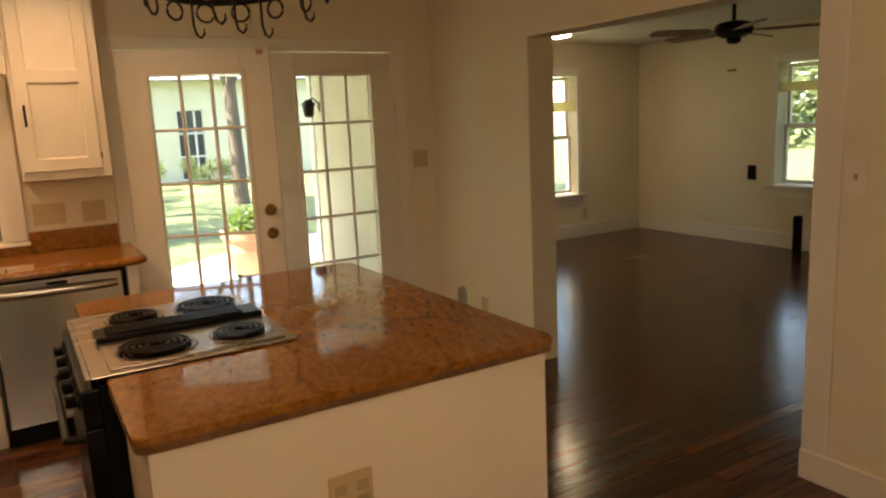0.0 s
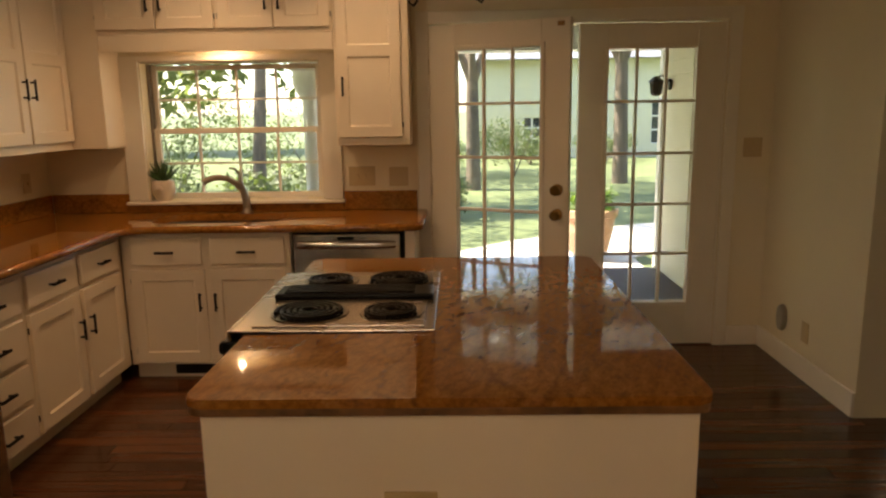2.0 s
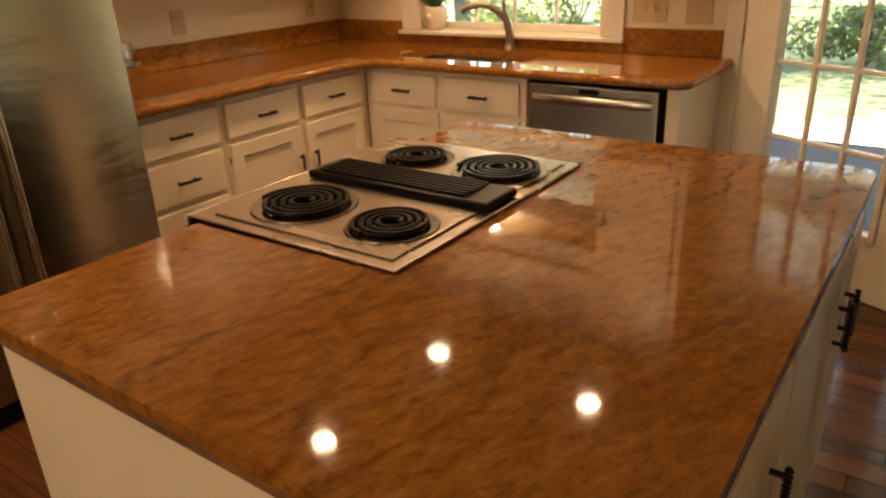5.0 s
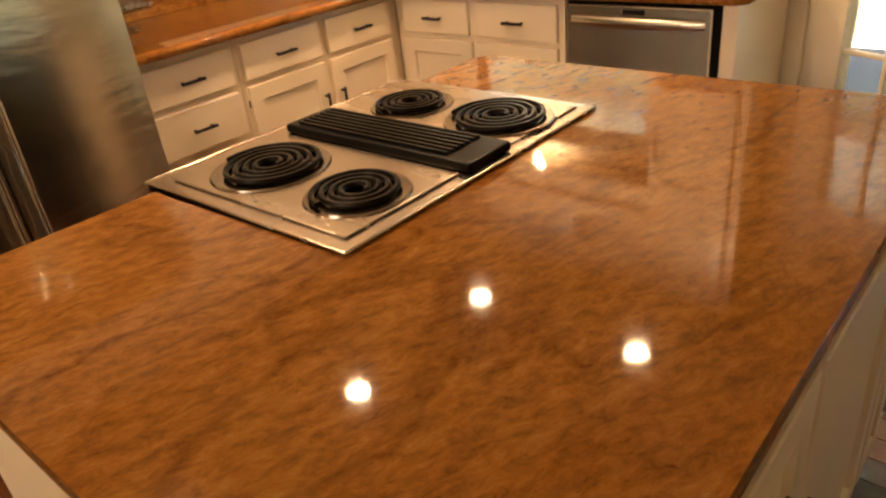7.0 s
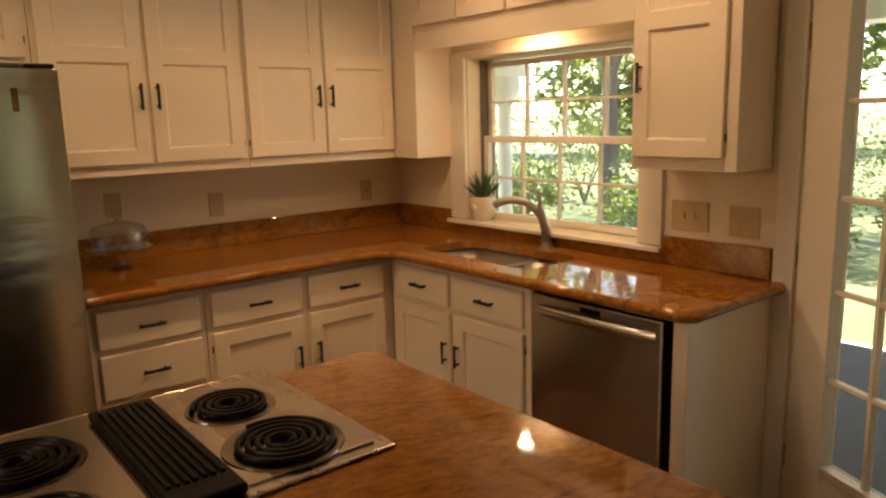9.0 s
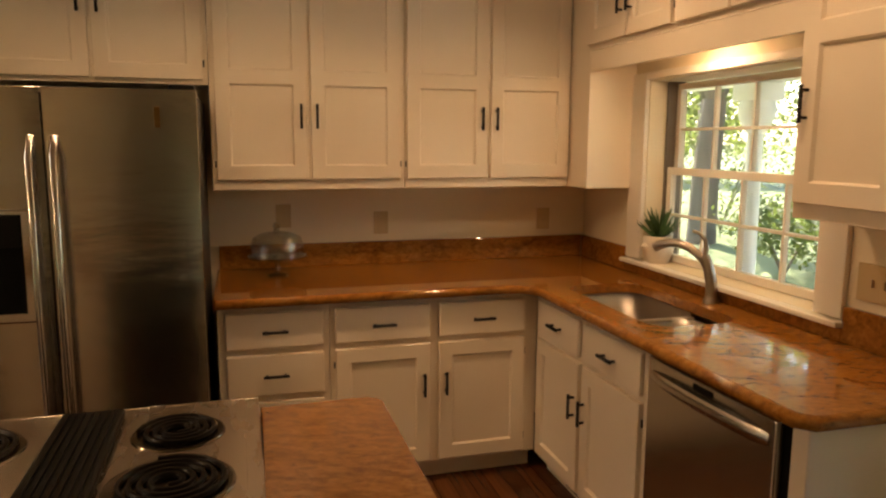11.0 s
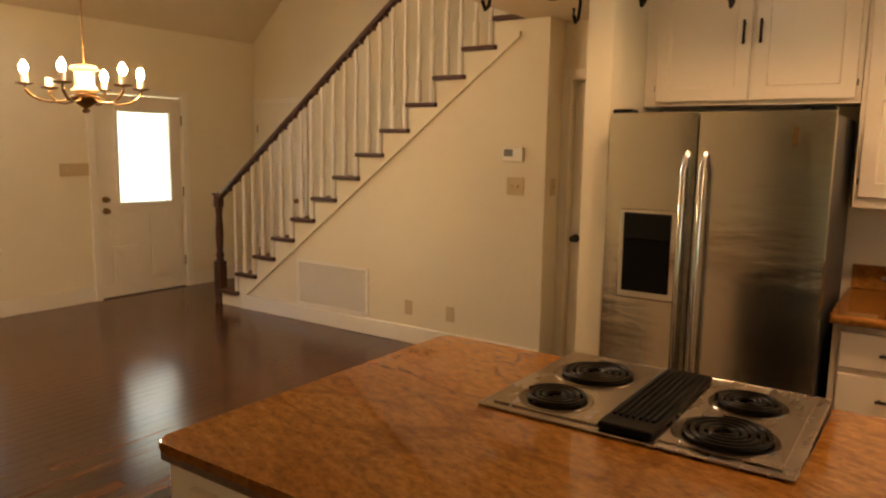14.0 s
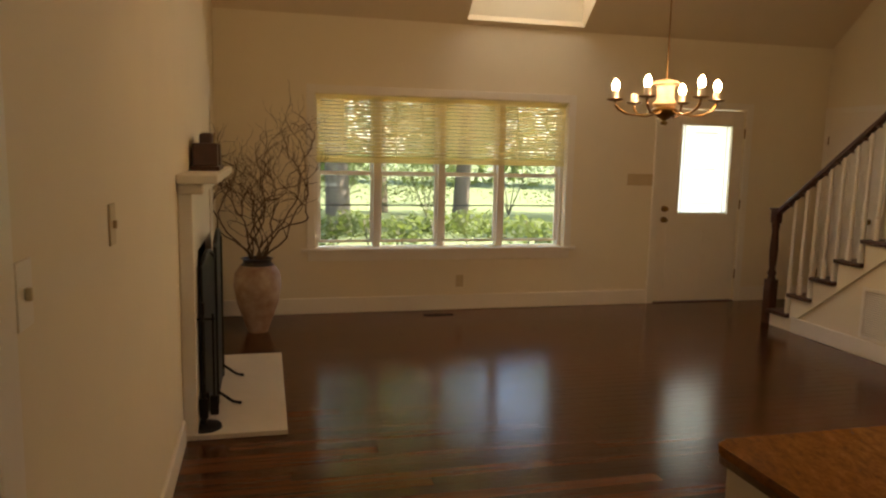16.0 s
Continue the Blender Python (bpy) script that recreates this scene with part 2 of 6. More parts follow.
def wall_mesh(axis, p0, p1, a0, a1, z0, z1, holes=()):
    """A wall between planes p0 and p1 across the axis, from a0 to a1, with holes (a0, a1, z0, z1) right through."""
    A = sorted({a0, a1, *[h[0] for h in holes], *[h[1] for h in holes]})
    Z = sorted({z0, z1, *[h[2] for h in holes], *[h[3] for h in holes]})
    bm = bm_new()

    def full(i, k):
        if not (0 <= i < len(A) - 1 and 0 <= k < len(Z) - 1):
            return False
        a, z = (A[i] + A[i + 1]) / 2, (Z[k] + Z[k + 1]) / 2
        return not any(h[0] < a < h[1] and h[2] < z < h[3] for h in holes)

    def quad(*pts):
        bm.faces.new([bm.verts.new((p, a, z) if axis == "x" else (a, p, z)) for p, a, z in pts])

    for i in range(len(A) - 1):
        for k in range(len(Z) - 1):
            if not full(i, k):
                continue
            a, b, c, d = A[i], A[i + 1], Z[k], Z[k + 1]
            for p in (p0, p1):
                quad((p, a, c), (p, b, c), (p, b, d), (p, a, d))
            for ok, x in ((full(i - 1, k), a), (full(i + 1, k), b)):
                if not ok:
                    quad((p0, x, c), (p1, x, c), (p1, x, d), (p0, x, d))
            for ok, z in ((full(i, k - 1), c), (full(i, k + 1), d)):
                if not ok:
                    quad((p0, a, z), (p1, a, z), (p1, b, z), (p0, b, z))
    bmesh.ops.remove_doubles(bm, verts=bm.verts, dist=1e-5)
    return bm


# ---- the shell ----
XE, XE2, YN, YF, XW, XK, XS = 3.88, 4.07, 5.80, -2.65, -2.5, -0.64, -1.14
TOP = 5.0
KWIN = (0.0, 1.10, 0.985, 1.835)
FDOOR = (1.78, 3.58, 0.0, 2.03)
FWIN = (0.53, 3.0, 0.62, 2.04)
ENTRY = (-1.49, -0.52, 0.0, 2.04)
R2X, R2Y, R2Y0, R2TOP = 8.27, 8.0, 0.9, 2.36

solid("wall_north", wall_mesh("y", YN, YN + 0.2, XK - 0.2, XE, 0, CEIL + 0.3, (KWIN, FDOOR)), WALL, "cream painted kitchen wall with a window and french doors")
solid("wall_west", wall_mesh("x", XK - 0.12, XK, 2.84, YN, 0, CEIL), WALL, "cream painted wall behind the kitchen cabinets")
solid("wall_east", wall_mesh("x", XE, XE2, YF, R2Y + 0.2, 0, TOP, ((2.85, 4.65, 0.0, 2.0),)), WALL, "cream painted wall with a wide opening into the next room")
solid("wall_south", wall_mesh("y", YF - 0.2, YF, XW - 0.2, XE2, 0, TOP, (FWIN, ENTRY)), WALL, "cream painted front wall with a wide window")
solid("wall_stairwell", wall_mesh("x", XW - 0.15, XW, YF, 2.0, 0, TOP), WALL, "cream painted wall beside the stairs")
solid("wall_fridge_end", wall_mesh("y", 2.71, 2.835, XW, 0.13, 0, CEIL), WALL, "cream painted wall end beside the refrigerator")
solid("wall_hall", wall_mesh("x", -1.50, -1.38, 1.88, 2.71, 0, CEIL, ((1.95, 2.68, 0.0, 2.05),)), WALL, "cream painted wall of a small hall with a door")
solid("wall_loft", wall_mesh("y", 1.70, 1.82, XW, XE, CEIL + 0.3, TOP), WALL, "plain upper wall over the kitchen ceiling's edge")
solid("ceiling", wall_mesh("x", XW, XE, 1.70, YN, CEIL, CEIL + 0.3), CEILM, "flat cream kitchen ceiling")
RID = 4.85
# sloped ceiling with a skylight opening, and the flat above
bm = bm_new()
SK = (0.42, 1.60, 0.018, 0.50)


def slope(u, x, up=0.0):
    return (x, YF + 2.45 * u - up * 0.6, 2.73 + (RID - 2.73) * u + up * 0.75)


xs, us = (XW, SK[0], SK[1], XE), (0.0, SK[2], SK[3], 1.0)
for i in range(3):
    for k in range(3):
        if (i, k) == (1, 1):
            continue
        bm.faces.new([bm.verts.new(slope(u, x)) for x, u in ((xs[i], us[k]), (xs[i + 1], us[k]), (xs[i + 1], us[k + 1]), (xs[i], us[k + 1]))])
for a, b in (((0, 2), (1, 2)), ((1, 2), (1, 3)), ((1, 3), (0, 3)), ((0, 3), (0, 2))):
    bm.faces.new([bm.verts.new(slope(SK[k], SK[j], up)) for j, k, up in ((*a, 0), (*b, 0), (*b, 0.35), (*a, 0.35))])
bm.faces.new([bm.verts.new(c) for c in ((XW, YF + 2.45, RID), (XE, YF + 2.45, RID), (XE, 1.82, RID), (XW, 1.82, RID))])
bmesh.ops.remove_doubles(bm, verts=bm.verts, dist=1e-4)
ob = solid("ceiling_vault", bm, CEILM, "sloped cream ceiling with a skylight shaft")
sm = ob.modifiers.new("thick", "SOLIDIFY")
sm.thickness, sm.offset = 0.04, 1
# translucent pane added at the head of the shaft to diffuse direct sun
bm = bm_new()
bm.faces.new([bm.verts.new(slope(SK[k], SK[j] + dx, 0.33)) for j, k, dx in ((0, 2, 0.0), (1, 2, 0.0), (1, 3, 0.0), (0, 3, 0.0))])
SKYG = bpy.data.materials.new("sun_diffuser")
SKYG.use_nodes = True
_n, _l = SKYG.node_tree.nodes, SKYG.node_tree.links
_n.remove(_n["Principled BSDF"])
_a = _n.new("ShaderNodeBsdfTranslucent")
_a.inputs[0].default_value = (0.55, 0.56, 0.56, 1)
_l.new(_a.outputs[0], _n["Material Output"].inputs[0])
solid("window_skylight", bm, SKYG, "translucent diffusing pane added in the skylight to keep out direct sun")
# outer roof over the kitchen, hall and next room
bm = bm_new()
box(bm, XW - 0.2, XE2, 1.9, YN + 0.2, CEIL + 0.32, CEIL + 0.42)
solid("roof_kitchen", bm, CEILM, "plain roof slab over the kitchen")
solid("wall_hall_west", wall_mesh("x", XW - 0.15, XW, 2.0, 2.835, 0, CEIL), WALL, "plain wall closing the hall")

# next room
solid("wall_room_north", wall_mesh("y", R2Y, R2Y + 0.2, XE2, R2X + 0.2, 0, 2.7, ((6.35, 7.20, 0.55, 1.98),)), WALL, "cream painted wall with a sash window")
solid("wall_room_east", wall_mesh("x", R2X, R2X + 0.2, R2Y0, R2Y, 0, 2.7, ((5.20, 6.02, 0.68, 1.96),)), WALL, "cream painted wall with a sash window")
solid("wall_room_south", wall_mesh("y", R2Y0 - 0.2, R2Y0, XE2, R2X + 0.2, 0, 2.7), WALL, "plain cream wall closing the next room")
bm = bm_new()
box(bm, XE2, R2X + 0.2, R2Y0 - 0.2, R2Y + 0.2, R2TOP, R2TOP + 0.3)
solid("ceiling_room", bm, mat("white_ceiling_paint", (0.80, 0.76, 0.68), 0.85, var=0.03, scale=2), "flat white ceiling of the next room")
bm = bm_new()
box(bm, XW - 0.2, R2X + 0.2, YF - 0.2, R2Y + 0.2, -0.2, -0.014)
solid("floor", bm, SUB, "dark stained narrow oak strip floor")


def baseboard(x0, x1, y0, y1, h=0.13):
    bm = bm_new()
    box(bm, x0, x1, y0, y1, 0.0, h, 0.006)
    solid("baseboard", bm, WHITE, "white painted wooden baseboard along the wall")


t = 0.018
baseboard(XE - t, XE, 4.65, YN)
baseboard(XE - t, XE, 0.30, 2.85)
baseboard(XE - t, XE, YF + t, -1.30)
baseboard(3.66, XE - t, YN - t, YN)
baseboard(-0.43, XE - t, YF, YF + t, 0.15)
baseboard(XW + t, -1.58, YF, YF + t, 0.15)
baseboard(XS, XS + t, -1.30, 1.88, 0.14)
baseboard(XE2, R2X, R2Y - t, R2Y, 0.17)
baseboard(R2X - t, R2X, R2Y0, R2Y - t, 0.17)


def trim(x0, x1, y0, y1, z0, z1, label="white painted wooden casing", name="trim"):
    bm = bm_new()
    box(bm, x0, x1, y0, y1, z0, z1, 0.004)
    return solid(name, bm, WHITE, label)


# french door casing, kitchen window casing
trim(1.70, 1.775, YN - 0.02, YN, 0, 2.105)
trim(3.585, 3.66, YN - 0.02, YN, 0, 2.105)
trim(1.775, 3.585, YN - 0.02, YN, 2.035, 2.105)
trim(-0.13, -0.005, YN - 0.022, YN, 0.99, 1.875)
trim(1.105, 1.225, YN - 0.022, YN, 0.99, 1.875)
trim(-0.005, 1.105, YN - 0.022, YN, 1.84, 1.875)
trim(-0.14, 1.235, YN - 0.05, YN + 0.12, 0.965, 0.984, "white painted window sill", "sill")
# front window and entry casing
trim(3.005, 3.08, YF, YF + 0.02, 0.62, 2.12)
trim(0.45, 0.525, YF, YF + 0.02, 0.62, 2.12)
trim(0.525, 3.005, YF, YF + 0.02, 2.045, 2.12)
trim(0.40, 3.13, YF - 0.1, YF + 0.05, 0.59, 0.618, "white painted window sill", "sill")
trim(0.46, 3.07, YF, YF + 0.018, 0.50, 0.588, "white painted apron board under the window sill")
trim(-0.515, -0.44, YF, YF + 0.02, 0, 2.11)
trim(-1.57, -1.495, YF, YF + 0.02, 0, 2.11)
trim(-1.495, -0.515, YF, YF + 0.02, 2.045, 2.11)
# board at the opening's south side
trim(XE - 0.008, XE, 2.735, 2.848, 0.13, 2.44)


def placed(th):
    """A part() for this thing that takes world coordinates."""
    back = th.matrix_basis.inverted()

    def put(name, bm, material, parent=None, label="", smooth=False):
        return part(name, bm, material, parent or th, label, smooth, back)
    return put


# ---- floor and wall fittings of the windows and doors ----
def sash(put, axis, plane, a0, a1, z0, z1, cols, rows, depth=0.035, rail=0.04, bar=0.012, mat_=None):
    """A sash: frame, panes and glazing bars, standing in one plane."""
    mat_ = mat_ or WHITE
    bm = bm_new()

    def b(bmx, u0, u1, w0, w1, d0, d1, bev=0.0):
        if axis == "y":
            box(bmx, u0, u1, plane + d0, plane + d1, w0, w1, bev)
        else:
            box(bmx, plane + d0, plane + d1, u0, u1, w0, w1, bev)
    h = depth / 2
    b(bm, a0, a0 + rail, z0, z1, -h, h, 0.003)
    b(bm, a1 - rail, a1, z0, z1, -h, h, 0.003)
    b(bm, a0 + rail, a1 - rail, z0, z0 + rail, -h, h, 0.003)
    b(bm, a0 + rail, a1 - rail, z1 - rail, z1, -h, h, 0.003)
    fr = put("sash", bm, mat_)
    w, g = (a1 - a0 - 2 * rail) / cols, (z1 - z0 - 2 * rail) / rows
    for i in range(1, cols):
        bm = bm_new()
        x = a0 + rail + w * i
        b(bm, x - bar / 2, x + bar / 2, z0 + rail, z1 - rail, -0.011, 0.011)
        put("glazing_bar", bm, mat_, fr)
    for k in range(1, rows):
        bm = bm_new()
        z = z0 + rail + g * k
        b(bm, a0 + rail, a1 - rail, z - bar / 2, z + bar / 2, -0.010, 0.010)
        put("glazing_bar", bm, mat_, fr)
    bm = bm_new()
    b(bm, a0 + rail, a1 - rail, z0 + rail, z1 - rail, -0.002, 0.002)
    p = put("pane", bm, GLASS, fr)
    p.visible_shadow = False
    return fr


BRONZE = mat("bronze_sash", (0.16, 0.13, 0.10), 0.5, var=0.1)
win = thing("window_1", (0.55, YN + 0.13, 0.985), "white double-hung kitchen window with small panes", "window", kind="structure")
put = placed(win)
sash(put, "y", YN + 0.150, KWIN[0] + 0.015, KWIN[1] - 0.015, 1.40, KWIN[3] - 0.01, 4, 2, 0.03, 0.030)
sash(put, "y", YN + 0.115, KWIN[0] + 0.015, KWIN[1] - 0.015, 0.99, 1.435, 4, 2, 0.03, 0.034)
bm = bm_new()
for a in ((KWIN[0], KWIN[0] + 0.014, 0.986, KWIN[3]), (KWIN[1] - 0.014, KWIN[1], 0.986, KWIN[3])):
    box(bm, a[0], a[1], YN + 0.09, YN + 0.18, a[2], a[3], 0.002)
put("window_frame", bm, BRONZE, label="dark weathered window track")

win = thing("window_2", (1.77, YF - 0.1, 0.62), "white four-part front window", "window", kind="structure")
put = placed(win)
edges = (3.0, 2.42, 1.79, 1.185, 0.53)
for i in range(4):
    a1, a0 = edges[i] - 0.03, edges[i + 1] + 0.03
    sash(put, "y", YF - 0.12, a0, a1, 0.66, 1.34, 1, 1, 0.03, 0.025)
    sash(put, "y", YF - 0.15, a0, a1, 1.30, 2.02, 1, 1, 0.03, 0.025)
for i in range(5):
    bm = bm_new()
    x = edges[i]
    box(bm, max(0.531, x - 0.032), min(2.999, x + 0.032), YF - 0.17, YF - 0.06, 0.622, 2.038, 0.004)
    put("mullion", bm, WHITE)
for i in range(4):
    bm = bm_new()
    box(bm, edges[i + 1] + 0.06, edges[i] - 0.06, YF - 0.124, YF - 0.112, 1.012, 1.024)
    put("glazing_bar", bm, mat("dark_screen_bar", (0.05, 0.05, 0.045), 0.5) if i == 0 else bpy.data.materials["dark_screen_bar"])

blind = thing("window_blind", (1.77, YF - 0.03, 1.40), "cream wooden slatted blind half lowered in the front window", "blind")
put = placed(blind)
# Cream slat wood with yellow translucency mixed in to imitate sunlight on it
SLAT = mat("sunlit_slat_wood", (0.82, 0.73, 0.50), 0.5, var=0.08, scale=8)
_n, _l = SLAT.node_tree.nodes, SLAT.node_tree.links
_t, _m = _n.new("ShaderNodeBsdfTranslucent"), _n.new("ShaderNodeMixShader")
_t.inputs[0].default_value = (0.96, 0.86, 0.52, 1)
_m.inputs[0].default_value = 0.62
_l.new(_n["Principled BSDF"].outputs[0], _m.inputs[1])
_l.new(_t.outputs[0], _m.inputs[2])
_l.new(_m.outputs[0], _n["Material Output"].inputs[0])
for i in range(17):
    bm = bm_new()
    z = 1.475 + i * 0.0325
    box(bm, 0.545, 2.985, -0.024, 0.024, -0.0014, 0.0014)
    bm.transform(Matrix.Translation((0, YF - 0.03, z)) @ Matrix.Rotation(radians(27), 4, "X"))
    put("slat", bm, SLAT)
bm = bm_new()
box(bm, 0.545, 2.985, YF - 0.06, YF - 0.002, 1.42, 1.462, 0.004)
put("bottom_rail", bm, SLAT)
bm = bm_new()
box(bm, 0.54, 2.99, YF - 0.06, YF - 0.001, 2.005, 2.037, 0.003)
put("head_rail", bm, SLAT)
for x in (0.75, 1.05, 1.55, 2.0, 2.25, 2.75):
    bm = bm_new()
    box(bm, x - 0.004, x + 0.004, YF - 0.004, YF - 0.002, 1.46, 2.01)
    put("ladder_tape", bm, SLAT)

# the two windows of the next room
for name, axis, pl, a0, a1, z0, z1 in (("window_3", "y", R2Y, 6.35, 7.20, 0.55, 1.98), ("window_4", "x", R2X, 5.20, 6.02, 0.68, 1.96)):
    at = ((a0 + a1) / 2, pl + 0.1, z0) if axis == "y" else (pl + 0.1, (a0 + a1) / 2, z0)
    win = thing(name, at, "white sash window with a raised slatted blind", "window", kind="structure")
    put = placed(win)
    mid = (z0 + z1) / 2
    sash(put, axis, pl + 0.14, a0 + 0.02, a1 - 0.02, mid - 0.03, z1 - 0.01, 1, 1)
    sash(put, axis, pl + 0.10, a0 + 0.02, a1 - 0.02, z0 + 0.01, mid, 1, 1)
    for k in range(5):
        z = z1 - 0.08 - k * 0.05
        bm = bm_new()
        if axis == "y":
            box(bm, a0 + 0.01, a1 - 0.01, pl + 0.02, pl + 0.06, z, z + 0.006)
        else:
            box(bm, pl + 0.02, pl + 0.06, a0 + 0.01, a1 - 0.01, z, z + 0.006)
        put("slat", bm, SLAT)
    bm = bm_new()
    if axis == "y":
        box(bm, a0 + 0.01, a1 - 0.01, pl + 0.01, pl + 0.06, z1 - 0.42, z1 - 0.30, 0.004)
    else:
        box(bm, pl + 0.01, pl + 0.06, a0 + 0.01, a1 - 0.01, z1 - 0.30, z1 - 0.20, 0.004)
    put("folded_slats", bm, SLAT)
    s = -1
    if axis == "y":
        for q in ((a0 - 0.08, a0, z0, z1 + 0.1), (a1, a1 + 0.08, z0, z1 + 0.1), (a0, a1, z1, z1 + 0.1)):
            trim(q[0], q[1], pl - 0.02, pl, q[2], q[3])
        trim(a0 - 0.12, a1 + 0.12, pl - 0.05, pl + 0.08, z0 - 0.03, z0 - 0.002, "white painted window sill", "sill")
        trim(a0 - 0.08, a1 + 0.08, pl - 0.018, pl, z0 - 0.13, z0 - 0.032)
    else:
        for q in ((a0 - 0.08, a0, z0, z1 + 0.1), (a1, a1 + 0.08, z0, z1 + 0.1), (a0, a1, z1, z1 + 0.1)):
            trim(pl - 0.02, pl, q[0], q[1], q[2], q[3])
        trim(pl - 0.05, pl + 0.08, a0 - 0.12, a1 + 0.12, z0 - 0.03, z0 - 0.002, "white painted window sill", "sill")
        trim(pl - 0.018, pl, a0 - 0.08, a1 + 0.08, z0 - 0.13, z0 - 0.032)


def french_door(name, at, turn, label, knob_side):
    """A fifteen-pane door leaf, hinged at its origin and reaching along its own x."""
    d = thing(name, at, label, "door", kind="structure", turn=turn)
    W_, H_, T = 0.885, 2.02, 0.042
    gx0, gx1, gz0, gz1 = 0.175, 0.715, 0.285, 1.876
    if knob_side < 0:
        gx0, gx1 = W_ - gx1, W_ - gx0
    bm = bm_new()
    box(bm, 0.003, gx0, -T / 2, T / 2, 0.006, H_, 0.003)
    box(bm, gx1, W_, -T / 2, T / 2, 0.006, H_, 0.003)
    box(bm, gx0, gx1, -T / 2, T / 2, 0.006, gz0, 0.003)
    box(bm, gx0, gx1, -T / 2, T / 2, gz1, H_, 0.003)
    leaf = part("door_leaf", bm, DOORM, d)
    bm = bm_new()
    for s in (-1, 1):
        y0, y1 = sorted((s * T / 2, s * (T / 2 + 0.010)))
        box(bm, gx0 - 0.022, gx0 + 0.004, y0, y1, gz0 - 0.022, gz1 + 0.022, 0.004)
        box(bm, gx1 - 0.004, gx1 + 0.022, y0, y1, gz0 - 0.022, gz1 + 0.022, 0.004)
        box(bm, gx0 + 0.004, gx1 - 0.004, y0, y1, gz0 - 0.022, gz0 + 0.004, 0.004)
        box(bm, gx0 + 0.004, gx1 - 0.004, y0, y1, gz1 - 0.004, gz1 + 0.022, 0.004)
    part("glazing_bead", bm, DOORM, d)
    for i in (1, 2):
        x = gx0 + (gx1 - gx0) * i / 3
        bm = bm_new()
        box(bm, x - 0.009, x + 0.009, -0.014, 0.014, gz0, gz1, 0.004)
        part("glazing_bar", bm, DOORM, d)
    for k in range(1, 5):
        z = gz0 + (gz1 - gz0) * k / 5
        bm = bm_new()
        box(bm, gx0, gx1, -0.0132, 0.0132, z - 0.009, z + 0.009, 0.004)
        part("glazing_bar", bm, DOORM, d)
    bm = bm_new()
    box(bm, gx0, gx1, -0.002, 0.002, gz0, gz1)
    part("pane", bm, GLASS, d).visible_shadow = False
    for z in (0.25, 1.02, 1.78):
        bm = bm_new()
        lathe(bm, ((0.007, z - 0.045), (0.007, z + 0.045)), 10, (-0.004, -0.024 if knob_side > 0 else -0.024, 0))
        part("hinge", bm, BRASS, d, "aged brass hinge", True)
    if knob_side > 0:
        for z in (0.915, 1.06):
            bm = bm_new()
            lathe(bm, ((0.034, -T / 2), (0.034, -T / 2 - 0.008), (0.014, -T / 2 - 0.012), (0.014, -T / 2 - 0.03), (0.028, -T / 2 - 0.042), (0.03, -T / 2 - 0.055), (0.02, -T / 2 - 0.066)), 18, (W_ - 0.065, 0, z), "y")
            part("door_knob" if z < 1 else "deadbolt", bm, BRASS, d, "aged brass", True)
        bm = bm_new()
        box(bm, W_ - 0.075, W_ - 0.035, -T / 2 - 0.006, -T / 2, H_ - 0.045, H_ - 0.02, 0.002)
        part("catch", bm, BRASS, d)
    return d


french_door("door_1", (1.785, YN + 0.021, 0), -25.0, "white french door with fifteen panes standing ajar", 1)
french_door("door_2", (3.575, YN + 0.03, 0), 180.0, "white french door with fifteen panes, closed", -1)
trim(3.57, 3.58, YN + 0.0, YN + 0.2, 0, 2.028)
bm = bm_new()
box(bm, 1.78, 3.58, YN - 0.01, YN + 0.22, -0.012, 0.006, 0.002)
solid("threshold", bm, DARKWOOD, "dark wooden threshold under the french doors")

# ---- kitchen cabinets ----
def facing(face, x, y):
    """From (along, out, up) to the world, for a front that faces +x, -y or -x at the corner (x, y)."""
    if face == "+x":
        return Matrix(((0, 1, 0, x), (1, 0, 0, y), (0, 0, 1, 0), (0, 0, 0, 1)))
    if face == "-y":
        return Matrix(((1, 0, 0, x), (0, -1, 0, y), (0, 0, 1, 0), (0, 0, 0, 1)))
    return Matrix(((0, -1, 0, x), (1, 0, 0, y), (0, 0, 1, 0), (0, 0, 0, 1)))


